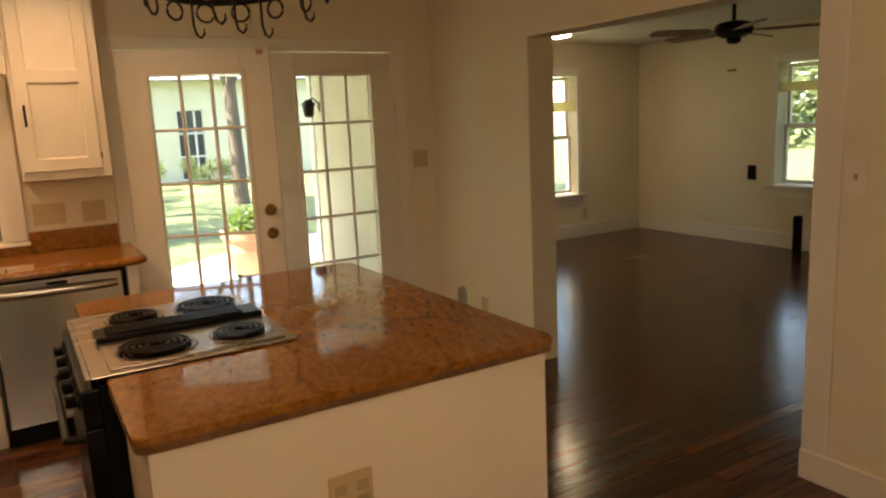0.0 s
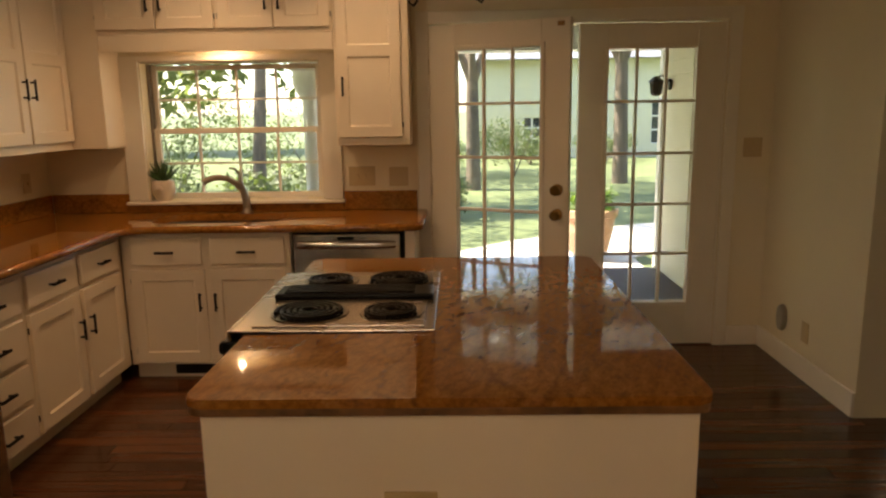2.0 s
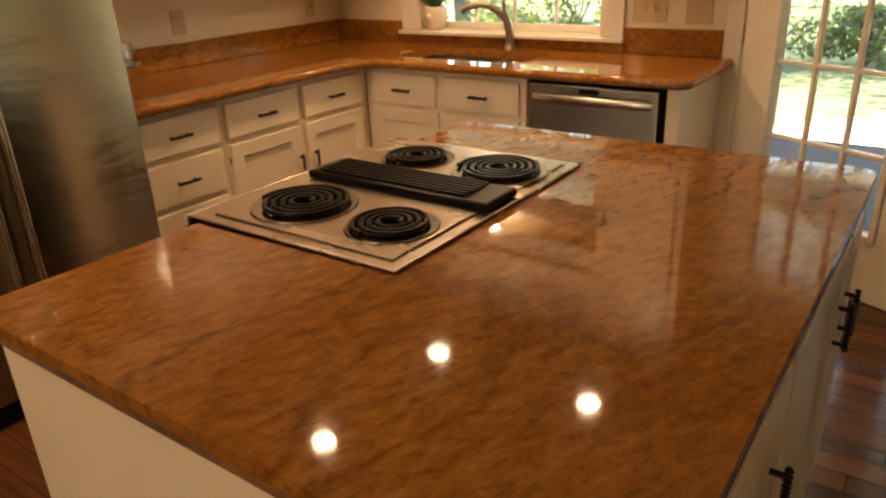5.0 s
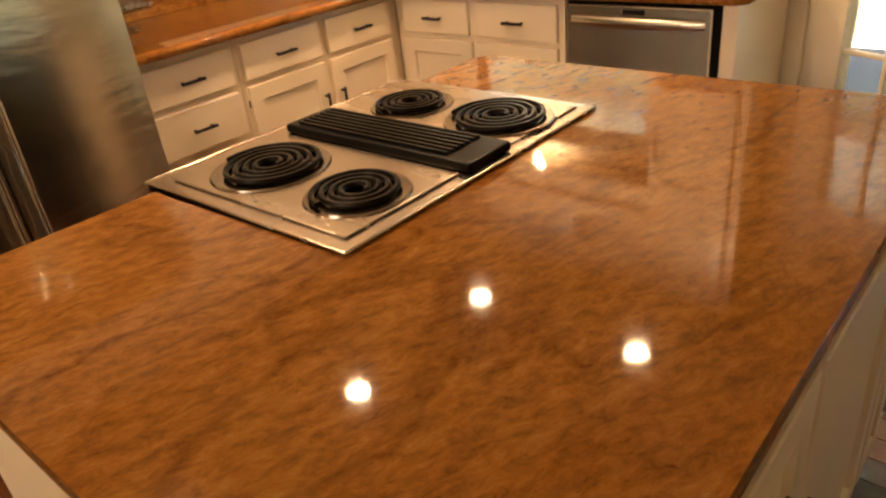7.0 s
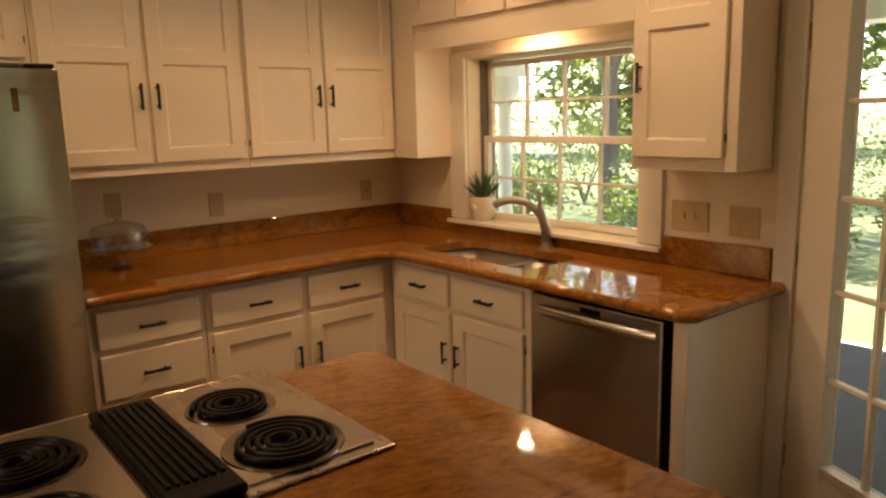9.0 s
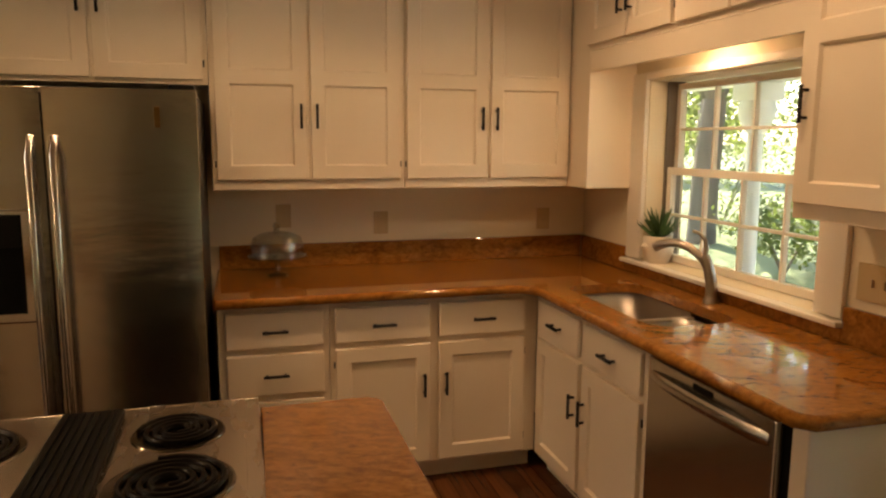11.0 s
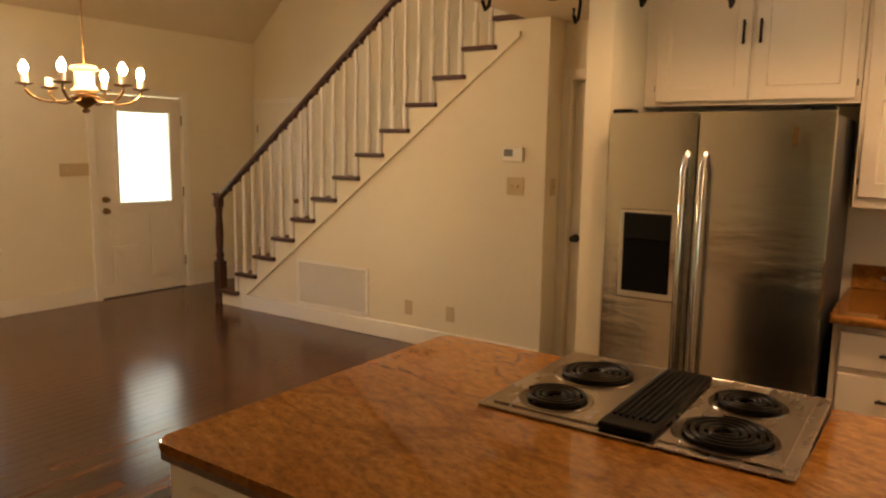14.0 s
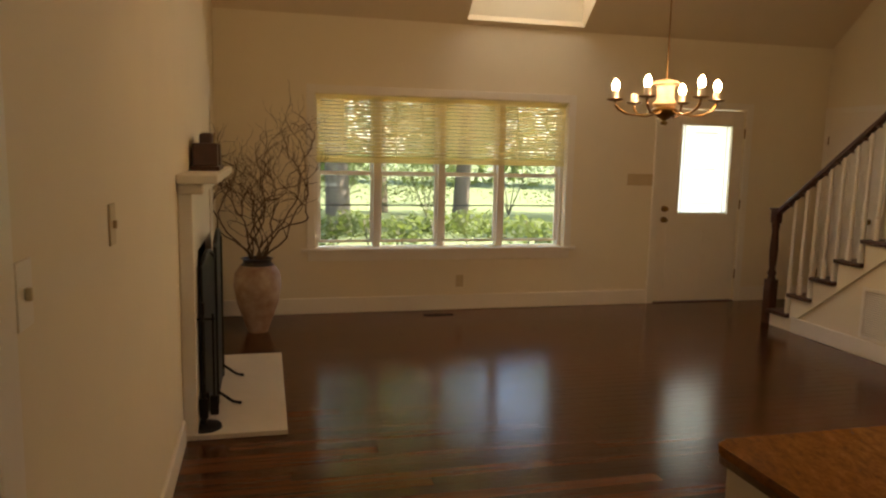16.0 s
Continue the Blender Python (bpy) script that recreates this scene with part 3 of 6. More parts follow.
def panel_door(u0, u1, z0, z1, mid=None, th=0.02, st=0.062):
    """A framed door in one piece, its panels sunk behind a sloping moulding."""
    bm = bm_new()
    c, deep, slope_ = 0.003, 0.011, 0.007
    U = [u0 + c, u0 + st, u1 - st, u1 - c]
    Z = [z0 + c, z0 + st] + ([mid - st / 2, mid + st / 2] if mid else []) + [z1 - st, z1 - c]

    def quad(*pts):
        bm.faces.new([bm.verts.new(p) for p in pts])

    def out(u, z):
        return (u0 if u == U[0] else u1 if u == U[-1] else u, z0 if z == Z[0] else z1 if z == Z[-1] else z)

    for i in range(3):
        for k in range(len(Z) - 1):
            a, b, d, e = U[i], U[i + 1], Z[k], Z[k + 1]
            ring = [(a, d), (b, d), (b, e), (a, e)]
            if i == 1 and k % 2 == 1:
                low = [(a + slope_, d + slope_), (b - slope_, d + slope_), (b - slope_, e - slope_), (a + slope_, e - slope_)]
                for q in range(4):
                    p, r = q, (q + 1) % 4
                    quad((ring[p][0], th, ring[p][1]), (ring[r][0], th, ring[r][1]), (low[r][0], th - deep, low[r][1]), (low[p][0], th - deep, low[p][1]))
                quad(*[(u, th - deep, z) for u, z in low])
            else:
                quad(*[(u, th, z) for u, z in ring])
    edge = [(u, Z[0]) for u in U] + [(U[-1], z) for z in Z[1:]] + [(u, Z[-1]) for u in U[-2::-1]] + [(U[0], z) for z in Z[-2:0:-1]]
    for p, r in zip(edge, edge[1:] + edge[:1]):
        op, orr = out(*p), out(*r)
        quad((p[0], th, p[1]), (r[0], th, r[1]), (orr[0], th - c, orr[1]), (op[0], th - c, op[1]))
        quad((op[0], th - c, op[1]), (orr[0], th - c, orr[1]), (orr[0], 0, orr[1]), (op[0], 0, op[1]))
    bm.faces.new([bm.verts.new((out(*p)[0], 0, out(*p)[1])) for p in edge])
    bmesh.ops.remove_doubles(bm, verts=bm.verts, dist=1e-5)
    return bm


def slab_front(u0, u1, z0, z1, th=0.02):
    bm = bm_new()
    box(bm, u0, u1, 0, th, z0, z1, 0.006)
    return bm


def pull(u, z, length=0.105, upright=True, out=0.02):
    """A black twisted iron bar pull on two posts."""
    bm = bm_new()
    n = 25
    pts, o = [], out + 0.026
    for k in range(n):
        s = (k / (n - 1) - 0.5) * length
        pts.append((u, o, z + s) if upright else (u + s, o, z))
    tube(bm, pts, 0.0052, 6)
    for i, v in enumerate(bm.verts):
        k = i // 6
        c = Vector(pts[k])
        v.co = c + (v.co - c) * (1.0 + 0.55 * math.sin(k * 1.57) ** 2)
    for s in (-0.36, 0.36):
        p = (u, 0, z + s * length) if upright else (u + s * length, 0, z)
        tube(bm, [(p[0], out - 0.001, p[2]), (p[0], o, p[2])], 0.0055, 6)
    return bm


def cabinet(name, face, x, y, w, depth, z0, z1, fronts, label, toe=False, group=""):
    """Fronts: (kind, u0, u1, z0, z1, mid, pull) with pull (u, z, upright) or None."""
    M = facing(face, x, y)
    c = M @ Vector((w / 2, -depth / 2, z0 if not toe else 0))
    ob = thing(name, c, label, "cabinet", group)
    back = ob.matrix_basis.inverted() @ M
    bm = bm_new()
    if toe:
        box(bm, 0.0, w, -depth, -0.07, 0.0, 0.099)
        part("toe_kick", bm, CAB, ob, turn=back)
        bm = bm_new()
        if name == "sink_cabinet":
            box(bm, 0.0, w, -0.02, 0, 0.1, z1, 0.002)
            box(bm, 0.0, w, -depth, -0.021, 0.1, 0.12)
        else:
            box(bm, 0.0, w, -depth, 0, 0.1, z1, 0.002)
    else:
        box(bm, 0.0, w, -depth, 0, z0, z1, 0.003)
    part("body", bm, CAB, ob, turn=back)
    for kind, u0, u1, a, b, mid, pl in fronts:
        d = part("drawer_front" if kind == "drawer" else "door", slab_front(u0, u1, a, b) if kind == "drawer" else panel_door(u0, u1, a, b, mid), CAB, ob, turn=back)
        if pl:
            part("handle", pull(*pl), IRON, d, "black twisted iron pull", True, back)
        if kind == "door":
            side = u0 - 0.004 if pl and pl[0] > (u0 + u1) / 2 else u1 + 0.004
            for zz in (a + 0.07, b - 0.07):
                bm = bm_new()
                lathe(bm, ((0.0035, zz - 0.014), (0.0035, zz + 0.014)), 6, (side, 0.006, 0))
                part("hinge", bm, IRON, d, "", True, back)
    return ob


XB, YB, XU, YU = 0.04, 5.235, -0.325, 5.545
H = 0.105
# base run under the west counter
cabinet("base_cabinet", "+x", XB, 3.82, 0.455, 0.67, 0, 0.872, [
    ("drawer", 0.03, 0.43, 0.69, 0.845, None, (0.23, 0.765, H, False)),
    ("drawer", 0.03, 0.43, 0.485, 0.665, None, (0.23, 0.575, H, False)),
    ("drawer", 0.03, 0.43, 0.30, 0.46, None, (0.23, 0.38, H, False)),
    ("drawer", 0.03, 0.43, 0.115, 0.275, None, (0.23, 0.195, H, False))], "cream base cabinet with a stack of four drawers", True, "kitchen base cabinets")
cabinet("base_cabinet", "+x", XB, 4.277, 0.957, 0.67, 0, 0.872, [
    ("drawer", 0.023, 0.443, 0.69, 0.845, None, (0.233, 0.765, H, False)),
    ("drawer", 0.483, 0.893, 0.69, 0.845, None, (0.688, 0.765, H, False)),
    ("door", 0.023, 0.443, 0.115, 0.665, None, (0.412, 0.48, H, True)),
    ("door", 0.483, 0.893, 0.115, 0.665, None, (0.513, 0.48, H, True))], "cream base cabinet with two drawers over two panelled doors", True, "kitchen base cabinets")
# base run under the sink counter
cabinet("sink_cabinet", "-y", 0.045, YB, 0.955, 0.555, 0, 0.872, [
    ("drawer", 0.055, 0.455, 0.69, 0.845, None, (0.255, 0.765, H, False)),
    ("drawer", 0.505, 0.925, 0.69, 0.845, None, (0.715, 0.765, H, False)),
    ("door", 0.045, 0.465, 0.115, 0.665, None, (0.437, 0.48, H, True)),
    ("door", 0.495, 0.925, 0.115, 0.665, None, (0.525, 0.48, H, True))], "cream sink cabinet with two drawer fronts over two doors", True, "kitchen base cabinets")
bm = bm_new()
box(bm, 1.645, 1.70, YB + 0.002, YN - 0.002, 0.0, 0.872, 0.003)
solid("cabinet_end_panel", bm, CAB, "cream end panel beside the dishwasher", "panel", "")
bm = bm_new()
box(bm, 0.27, 0.62, YB + 0.062, YB + 0.069, 0.02, 0.085, 0.002)
solid("toe_kick_vent", bm, IRON, "black floor vent in the toe kick below the sink", "vent", "")

# upper cabinets
UZ, UT = 1.328, 2.445
cabinet("upper_cabinet", "+x", XU, 3.815, 0.875, 0.31, UZ, UT, [
    ("door", 0.02, 0.422, 1.375, 2.40, 1.83, (0.392, 1.660, 0.11, True)),
    ("door", 0.437, 0.852, 1.375, 2.40, 1.83, (0.463, 1.660, 0.11, True))], "tall cream wall cabinet with two panelled doors", False, "kitchen wall cabinets")
cabinet("upper_cabinet", "+x", XU, 4.692, 0.85, 0.31, UZ, UT, [
    ("door", 0.008, 0.412, 1.375, 2.40, 1.83, (0.378, 1.660, 0.11, True)),
    ("door", 0.427, 0.842, 1.375, 2.40, 1.83, (0.452, 1.660, 0.11, True))], "tall cream wall cabinet with two panelled doors", False, "kitchen wall cabinets")
cabinet("fridge_cabinet", "+x", XU, 2.837, 0.975, 0.31, 1.79, UT, [
    ("door", 0.06, 0.505, 1.81, 2.42, None, (0.475, 2.125, 0.11, True)),
    ("door", 0.52, 0.955, 1.81, 2.42, None, (0.55, 2.125, 0.11, True))], "cream wall cabinet with two doors over the refrigerator", False, "kitchen wall cabinets")
cabinet("corner_cabinet", "-y", -0.635, YU, 0.515, 0.25, UZ, UT, [], "cream corner wall cabinet beside the window", False, "kitchen wall cabinets")
cabinet("window_cabinet", "-y", -0.118, YU, 1.356, 0.25, 1.975, UT, [
    ("door", 0.0, 0.345, 2.0, 2.42, None, (0.31, 2.15, 0.11, True)),
    ("door", 0.355, 0.68, 2.0, 2.42, None, (0.385, 2.15, 0.11, True)),
    ("door", 0.705, 1.02, 2.0, 2.42, None, (0.985, 2.15, 0.11, True)),
    ("door", 1.03, 1.345, 2.0, 2.42, None, (1.06, 2.15, 0.11, True))], "cream wall cabinet with four small doors over the window", False, "kitchen wall cabinets")
bm = bm_new()
box(bm, -0.118, 1.238, YU + 0.001, YU + 0.02, 1.878, 1.974, 0.002)
box(bm, -0.118, 1.238, YU + 0.02, YN - 0.024, 1.955, 1.974)
solid("valance", bm, CAB, "cream valance board over the kitchen window", "valance", "")
cabinet("upper_cabinet", "-y", 1.24, YU, 0.43, 0.25, UZ, UT, [
    ("door", 0.015, 0.385, 1.375, 2.40, 1.865, (0.05, 1.665, 0.11, True))], "narrow cream wall cabinet with one door beside the window", False, "kitchen wall cabinets")

# ---- counters ----
XC, YC2 = 0.085, 5.19
counter = thing("countertop", (0.0, 5.2, 0.874), "golden brown polished granite counter with a sink cut-out", "countertop")
put = placed(counter)
SX0, SX1, SY0, SY1 = 0.17, 0.92, 5.30, 5.66
SL = SX0 - 0.02
fil = [(XC + 0.12 - 0.12 * math.sin(radians(90 * i / 6)), YC2 - 0.12 + 0.12 * math.cos(radians(90 * i / 6))) for i in range(7)]
bm = bm_new()
prism(bm, [(XK + 0.002, 3.81), (XC, 3.81)] + fil[::-1] + [(0.24, YC2), (0.24, SY0 - 0.02), (SL, SY0 - 0.02), (SL, YN - 0.002), (XK + 0.002, YN - 0.002)], 0.874, 0.915)
prism(bm, [(SX1 + 0.02, YC2), (1.70, YC2), (1.735, YC2 + 0.03), (1.735, YN - 0.002), (SX1 + 0.02, YN - 0.002)], 0.874, 0.915)
box(bm, 0.24, SX1 + 0.02, YC2, SY0 - 0.02, 0.874, 0.915)
box(bm, SL, SX1 + 0.02, SY1 + 0.02, YN - 0.002, 0.874, 0.915)
# rounded inner edge of the sink cut-out
inner = rounded(SX0, SX1, SY0, SY1, 0.09, 6)
n_in = len(inner)
cor = [(SX1 + 0.02, SY1 + 0.02)] * 7 + [(SL, SY1 + 0.02)] * 7 + [(SL, SY0 - 0.02)] * 7 + [(SX1 + 0.02, SY0 - 0.02)] * 7
for z in (0.874, 0.915):
    for i in range(n_in):
        j = (i + 1) % n_in
        pts = [inner[i], inner[j], cor[j], cor[i]]
        pts = [p for k, p in enumerate(pts) if p != pts[k - 1]]
        if len(pts) >= 3:
            bm.faces.new([bm.verts.new((*p, z)) for p in pts])
for i in range(n_in):
    j = (i + 1) % n_in
    bm.faces.new([bm.verts.new((*p, z)) for p, z in ((inner[i], 0.874), (inner[j], 0.874), (inner[j], 0.915), (inner[i], 0.915))])
bmesh.ops.remove_doubles(bm, verts=bm.verts, dist=1e-4)
put("slab", bm, GRAN)
bm = bm_new()
tube(bm, [(XC, 3.82, 0.8945)] + [(p[0], p[1], 0.8945) for p in fil[::-1]] + [(0.5, YC2, 0.8945), (1.70, YC2, 0.8945), (1.732, YC2 + 0.03, 0.8945), (1.735, YN - 0.01, 0.8945)], 0.0203, 10)
put("rounded_edge", bm, GRAN, smooth=True)
bm = bm_new()
box(bm, XK + 0.001, XK + 0.02, 3.82, YN - 0.02, 0.9155, 1.034, 0.002)
box(bm, XK + 0.02, -0.135, YN - 0.02, YN - 0.001, 0.9155, 1.034, 0.002)
box(bm, -0.135, 1.23, YN - 0.02, YN - 0.001, 0.9155, 0.963, 0.002)
box(bm, 1.23, 1.69, YN - 0.02, YN - 0.001, 0.9155, 1.034, 0.002)
put("backsplash", bm, GRAN)

BOWL = mat("satin_sink_steel", (0.34, 0.30, 0.26), 0.33, 1.0, var=0.06, scale=6)
sink = thing("sink", (0.58, 5.48, 0.75), "stainless double-bowl undermount sink", "sink")
put = placed(sink)
for nm, x0, x1, y0, y1, dz in (("bowl", SX0 - 0.005, 0.655, SY0 - 0.005, SY1 + 0.005, 0.2), ("bowl", 0.67, SX1 + 0.005, SY0 - 0.005, SY1 - 0.05, 0.15)):
    bm = bm_new()
    r0, r1 = rounded(x0, x1, y0, y1, 0.085, 5), rounded(x0 + 0.025, x1 - 0.025, y0 + 0.025, y1 - 0.025, 0.07, 5)
    a = [bm.verts.new((*p, 0.873)) for p in r0]
    b = [bm.verts.new((*p, 0.873 - dz)) for p in r1]
    for i in range(len(a)):
        bm.faces.new((a[i], a[(i + 1) % len(a)], b[(i + 1) % len(a)], b[i]))
    bm.faces.new(b)
    o = put(nm, bm, BOWL, smooth=True)
    sm = o.modifiers.new("thick", "SOLIDIFY")
    sm.thickness = 0.003
bm = bm_new()
box(bm, 0.648, 0.675, SY0, SY1 - 0.03, 0.855, 0.8735, 0.005)
put("divider", bm, STEELH)
for x, y in ((0.45, 5.49), (0.78, 5.45)):
    bm = bm_new()
    lathe(bm, ((0.045, 0.0), (0.045, 0.004), (0.03, 0.005), (0.028, 0.001)), 18, (x, y, 0.676 if x < 0.6 else 0.726))
    put("drain", bm, CHROME, smooth=True)

faucet = thing("faucet", (0.625, 5.735, 0.915), "brushed nickel pull-out kitchen faucet with a curved spout", "faucet")
put = placed(faucet)
bm = bm_new()
lathe(bm, ((0.034, 0.0), (0.034, 0.008), (0.028, 0.016), (0.025, 0.03)), 18, (0.625, 5.735, 0.915))
put("base_ring", bm, NICKEL, smooth=True)
bm = bm_new()
tube(bm, [(0.625, 5.735, 0.94), (0.622, 5.733, 1.0), (0.612, 5.727, 1.05), (0.598, 5.72, 1.085), (0.59, 5.716, 1.10)], 0.024, 14, 0.021)
put("body", bm, NICKEL, smooth=True)
bm = bm_new()
tube(bm, [(0.612, 5.727, 1.05), (0.575, 5.706, 1.10), (0.535, 5.684, 1.13), (0.492, 5.66, 1.142), (0.452, 5.638, 1.138), (0.42, 5.62, 1.125), (0.402, 5.61, 1.112)], 0.017, 12, 0.020)
put("spout", bm, NICKEL, smooth=True)
bm = bm_new()
tube(bm, [(0.592, 5.717, 1.095), (0.598, 5.72, 1.135), (0.592, 5.717, 1.165), (0.572, 5.705, 1.188), (0.545, 5.69, 1.198)], 0.012, 10, 0.006)
put("lever", bm, NICKEL, smooth=True)

# ---- dishwasher ----
dw = thing("dishwasher", (1.33, 5.5, 0), "stainless dishwasher with a bar handle under the counter", "dishwasher")
put = placed(dw)
bm = bm_new()
box(bm, 1.012, 1.64, YB + 0.01, YN - 0.05, 0.10, 0.868)
put("casing", bm, BLACK)
bm = bm_new()
box(bm, 1.022, 1.618, YB - 0.022, YB + 0.009, 0.115, 0.855, 0.006)
put("door", bm, STEEL)
bm = bm_new()
pts = [(1.05 + 0.54 * k / 12, YB - 0.024 - 0.036 * math.sin(math.pi * k / 12) ** 0.5, 0.795) for k in range(13)]
tube(bm, pts, 0.016, 8)
bm.transform(Matrix.Translation((0, 0, 0.795)) @ Matrix.Diagonal((1, 0.7, 1.35, 1)) @ Matrix.Translation((0, YB * 0.3 / 0.7, -0.795)))
put("handle", bm, STEEL, smooth=True)
bm = bm_new()
box(bm, 1.27, 1.36, YB - 0.026, YB - 0.021, 0.822, 0.842, 0.002)
put("control_window", bm, BLACK)
bm = bm_new()
box(bm, 1.02, 1.63, YB + 0.05, YB + 0.06, 0.0, 0.112)
put("toe_panel", bm, BLACK)

# ---- island ----
IX0, IX1, IY0, IY1 = 1.333, 2.488, 2.743, 4.25
RX0, RX1, RY0, RY1 = 1.298, 1.870, 3.211, 3.953
island = thing("kitchen_island", (1.92, 3.5, 0), "cream painted kitchen island with cabinet doors on one side", "island")
put = placed(island)
for a in ((1.362, 2.768, 3.197), (1.362, 3.968, 4.215), (1.93, 3.198, 3.967)):
    bm = bm_new()
    box(bm, a[0], 2.462, a[1], a[2], 0.0, 0.873, 0.003)
    put("body", bm, CAB)
Mi = facing("+x", 2.463, 0)
for u0, u1, pu in ((2.86, 3.42, 3.34), (3.44, 4.0, 3.965), (4.015, 4.19, 4.045)):
    d = put("door", (lambda b: (b.transform(Mi), b)[1])(panel_door(u0, u1, 0.10, 0.83)), CAB)
    put("handle", (lambda b: (b.transform(Mi), b)[1])(pull(pu, 0.635, 0.12)), IRON, d, "black twisted iron pull", True)
bm = bm_new()
box(bm, 1.765, 1.885, 2.760, 2.7675, 0.565, 0.685, 0.003)
pl = put("outlet_plate", bm, PLATE, label="almond double outlet plate")
for x in (1.795, 1.855):
    bm = bm_new()
    for z in (0.605, 0.645):
        box(bm, x - 0.016, x + 0.016, 2.757, 2.760, z - 0.013, z + 0.013, 0.002)
    put("socket", bm, mat("almond_socket", (0.45, 0.34, 0.20), 0.4) if x < 1.8 else bpy.data.materials["almond_socket"], pl)

top = thing("island_top", (1.92, 3.5, 0.874), "golden brown polished granite island counter with veins", "countertop")
put = placed(top)
r = 0.035
cs = lambda cx, cy, a0: [(cx + r * math.cos(radians(a0 + 18 * i)), cy + r * math.sin(radians(a0 + 18 * i))) for i in range(6)]
poly = [(IX0, RY0 - 0.004)] + cs(IX0 + r, IY0 + r, 180) + cs(IX1 - r, IY0 + r, 270) + cs(IX1 - r, IY1 - r, 0) + cs(IX0 + r, IY1 - r, 90) + [(IX0, RY1 + 0.004), (RX1 - 0.02, RY1 + 0.004), (RX1 - 0.02, RY0 - 0.004)]
bm = bm_new()
prism(bm, poly, 0.893, 0.915, 0.006)
put("slab", bm, GRAN)
bm = bm_new()
prism(bm, [(1.91 + (x - 1.91) * 0.996, 3.5 + (y - 3.5) * 0.996) for x, y in poly], 0.874, 0.8925)
put("chiselled_edge", bm, mat("rough_granite_edge", (0.24, 0.11, 0.035), 0.5, var=0.3, scale=30, bump=0.9, bscale=40, color2=(0.05, 0.025, 0.012)), label="rough chiselled lower edge")

TOPM = mat("worn_cooktop_steel", (0.46, 0.39, 0.33), 0.27, 1.0, var=0.08, scale=5, bump=0.02, bscale=40, stretch=(1, 3, 1))
PAN = mat("heat_darkened_pan", (0.30, 0.25, 0.21), 0.2, 1.0, var=0.25, scale=18)
rng = thing("slide_in_range", (1.6, 3.59, 0), "stainless downdraft electric range with four coil burners", "range")
put = placed(rng)
bm = bm_new()
box(bm, RX0 + 0.02, RX1 - 0.025, RY0 + 0.004, RY1 - 0.004, 0.10, 0.900)
put("oven_body", bm, BLACK)
bm = bm_new()
box(bm, RX0, RX1, RY0, RY1, 0.9165, 0.924, 0.003)
base = put("cooktop", bm, TOPM)
for y0, y1 in ((RY0 + 0.03, 3.52), (3.665, RY1 - 0.03)):
    bm = bm_new()
    box(bm, RX0 + 0.05, RX1 - 0.03, y0, y1, 0.924, 0.929, 0.002)
    put("burner_panel", bm, TOPM, base)
bm = bm_new()
box(bm, RX0 + 0.045, RX1 - 0.012, 3.528, 3.658, 0.925, 0.945, 0.006)
vent = put("downdraft_vent", bm, BLACK, label="black slotted downdraft grille")
for k in range(7):
    bm = bm_new()
    y = 3.546 + k * 0.0157
    box(bm, RX0 + 0.075, RX1 - 0.075, y - 0.0035, y + 0.0035, 0.945, 0.951, 0.001)
    put("grille_bar", bm, BLACK, vent)
for cx, cy, R in ((1.490, 3.372, 0.108), (1.738, 3.367, 0.087), (1.488, 3.783, 0.087), (1.733, 3.785, 0.108)):
    bm = bm_new()
    lathe(bm, ((R + 0.010, 0.929), (R + 0.008, 0.9325), (R + 0.002, 0.9325), (R - 0.012, 0.9302), (0.02, 0.9295)), 32, (cx, cy, 0))
    pan = put("drip_pan", bm, PAN, base, "shiny drip pan", True)
    bm = bm_new()
    pts, turns = [], 4.6 if R > 0.09 else 3.8
    for k in range(int(turns * 22)):
        a = k / 22 * 2 * math.pi
        rr = 0.018 + (R - 0.022) * (k / 22) / turns
        pts.append((cx + rr * math.cos(a), cy + rr * math.sin(a), 0.938))
    tube(bm, pts, 0.0058, 6)
    put("burner_coil", bm, COIL, base, "black spiral burner coil", True)
# front with knobs, door and handle, facing west
bm = bm_new()
box(bm, RX0 - 0.03, RX0 + 0.02, RY0 + 0.004, RY1 - 0.004, 0.79, 0.892, 0.006)
put("control_panel", bm, BLACK)
bm = bm_new()
box(bm, RX0 - 0.012, RX0 - 0.0005, RY0, RY1, 0.893, 0.9235, 0.003)
put("front_lip", bm, TOPM, label="bright steel front edge")
for k in range(5):
    bm = bm_new()
    y = RY0 + 0.10 + k * 0.135
    lathe(bm, ((0.03, RX0 - 0.0305), (0.03, RX0 - 0.036), (0.022, RX0 - 0.037), (0.02, RX0 - 0.062), (0.016, RX0 - 0.066)), 16, (0, y, 0.842), "x")
    put("knob", bm, BLACK, smooth=True)
bm = bm_new()
box(bm, RX0 - 0.03, RX0 + 0.019, RY0 + 0.006, RY1 - 0.006, 0.27, 0.78, 0.005)
od = put("oven_door", bm, BLACK, label="black glass oven door")
bm = bm_new()
tube(bm, [(RX0 - 0.03, RY0 + 0.06, 0.74), (RX0 - 0.075, RY0 + 0.07, 0.74), (RX0 - 0.075, RY1 - 0.07, 0.74), (RX0 - 0.03, RY1 - 0.06, 0.74)], 0.011, 10)
put("oven_handle", bm, IRON, od, smooth=True)
bm = bm_new()
box(bm, RX0 - 0.028, RX0 + 0.018, RY0 + 0.006, RY1 - 0.006, 0.11, 0.26, 0.005)
put("drawer_front", bm, BLACK)
bm = bm_new()
box(bm, RX0 + 0.06, RX1 - 0.03, RY0 + 0.02, RY1 - 0.02, 0.0, 0.0995)
put("base", bm, BLACK)

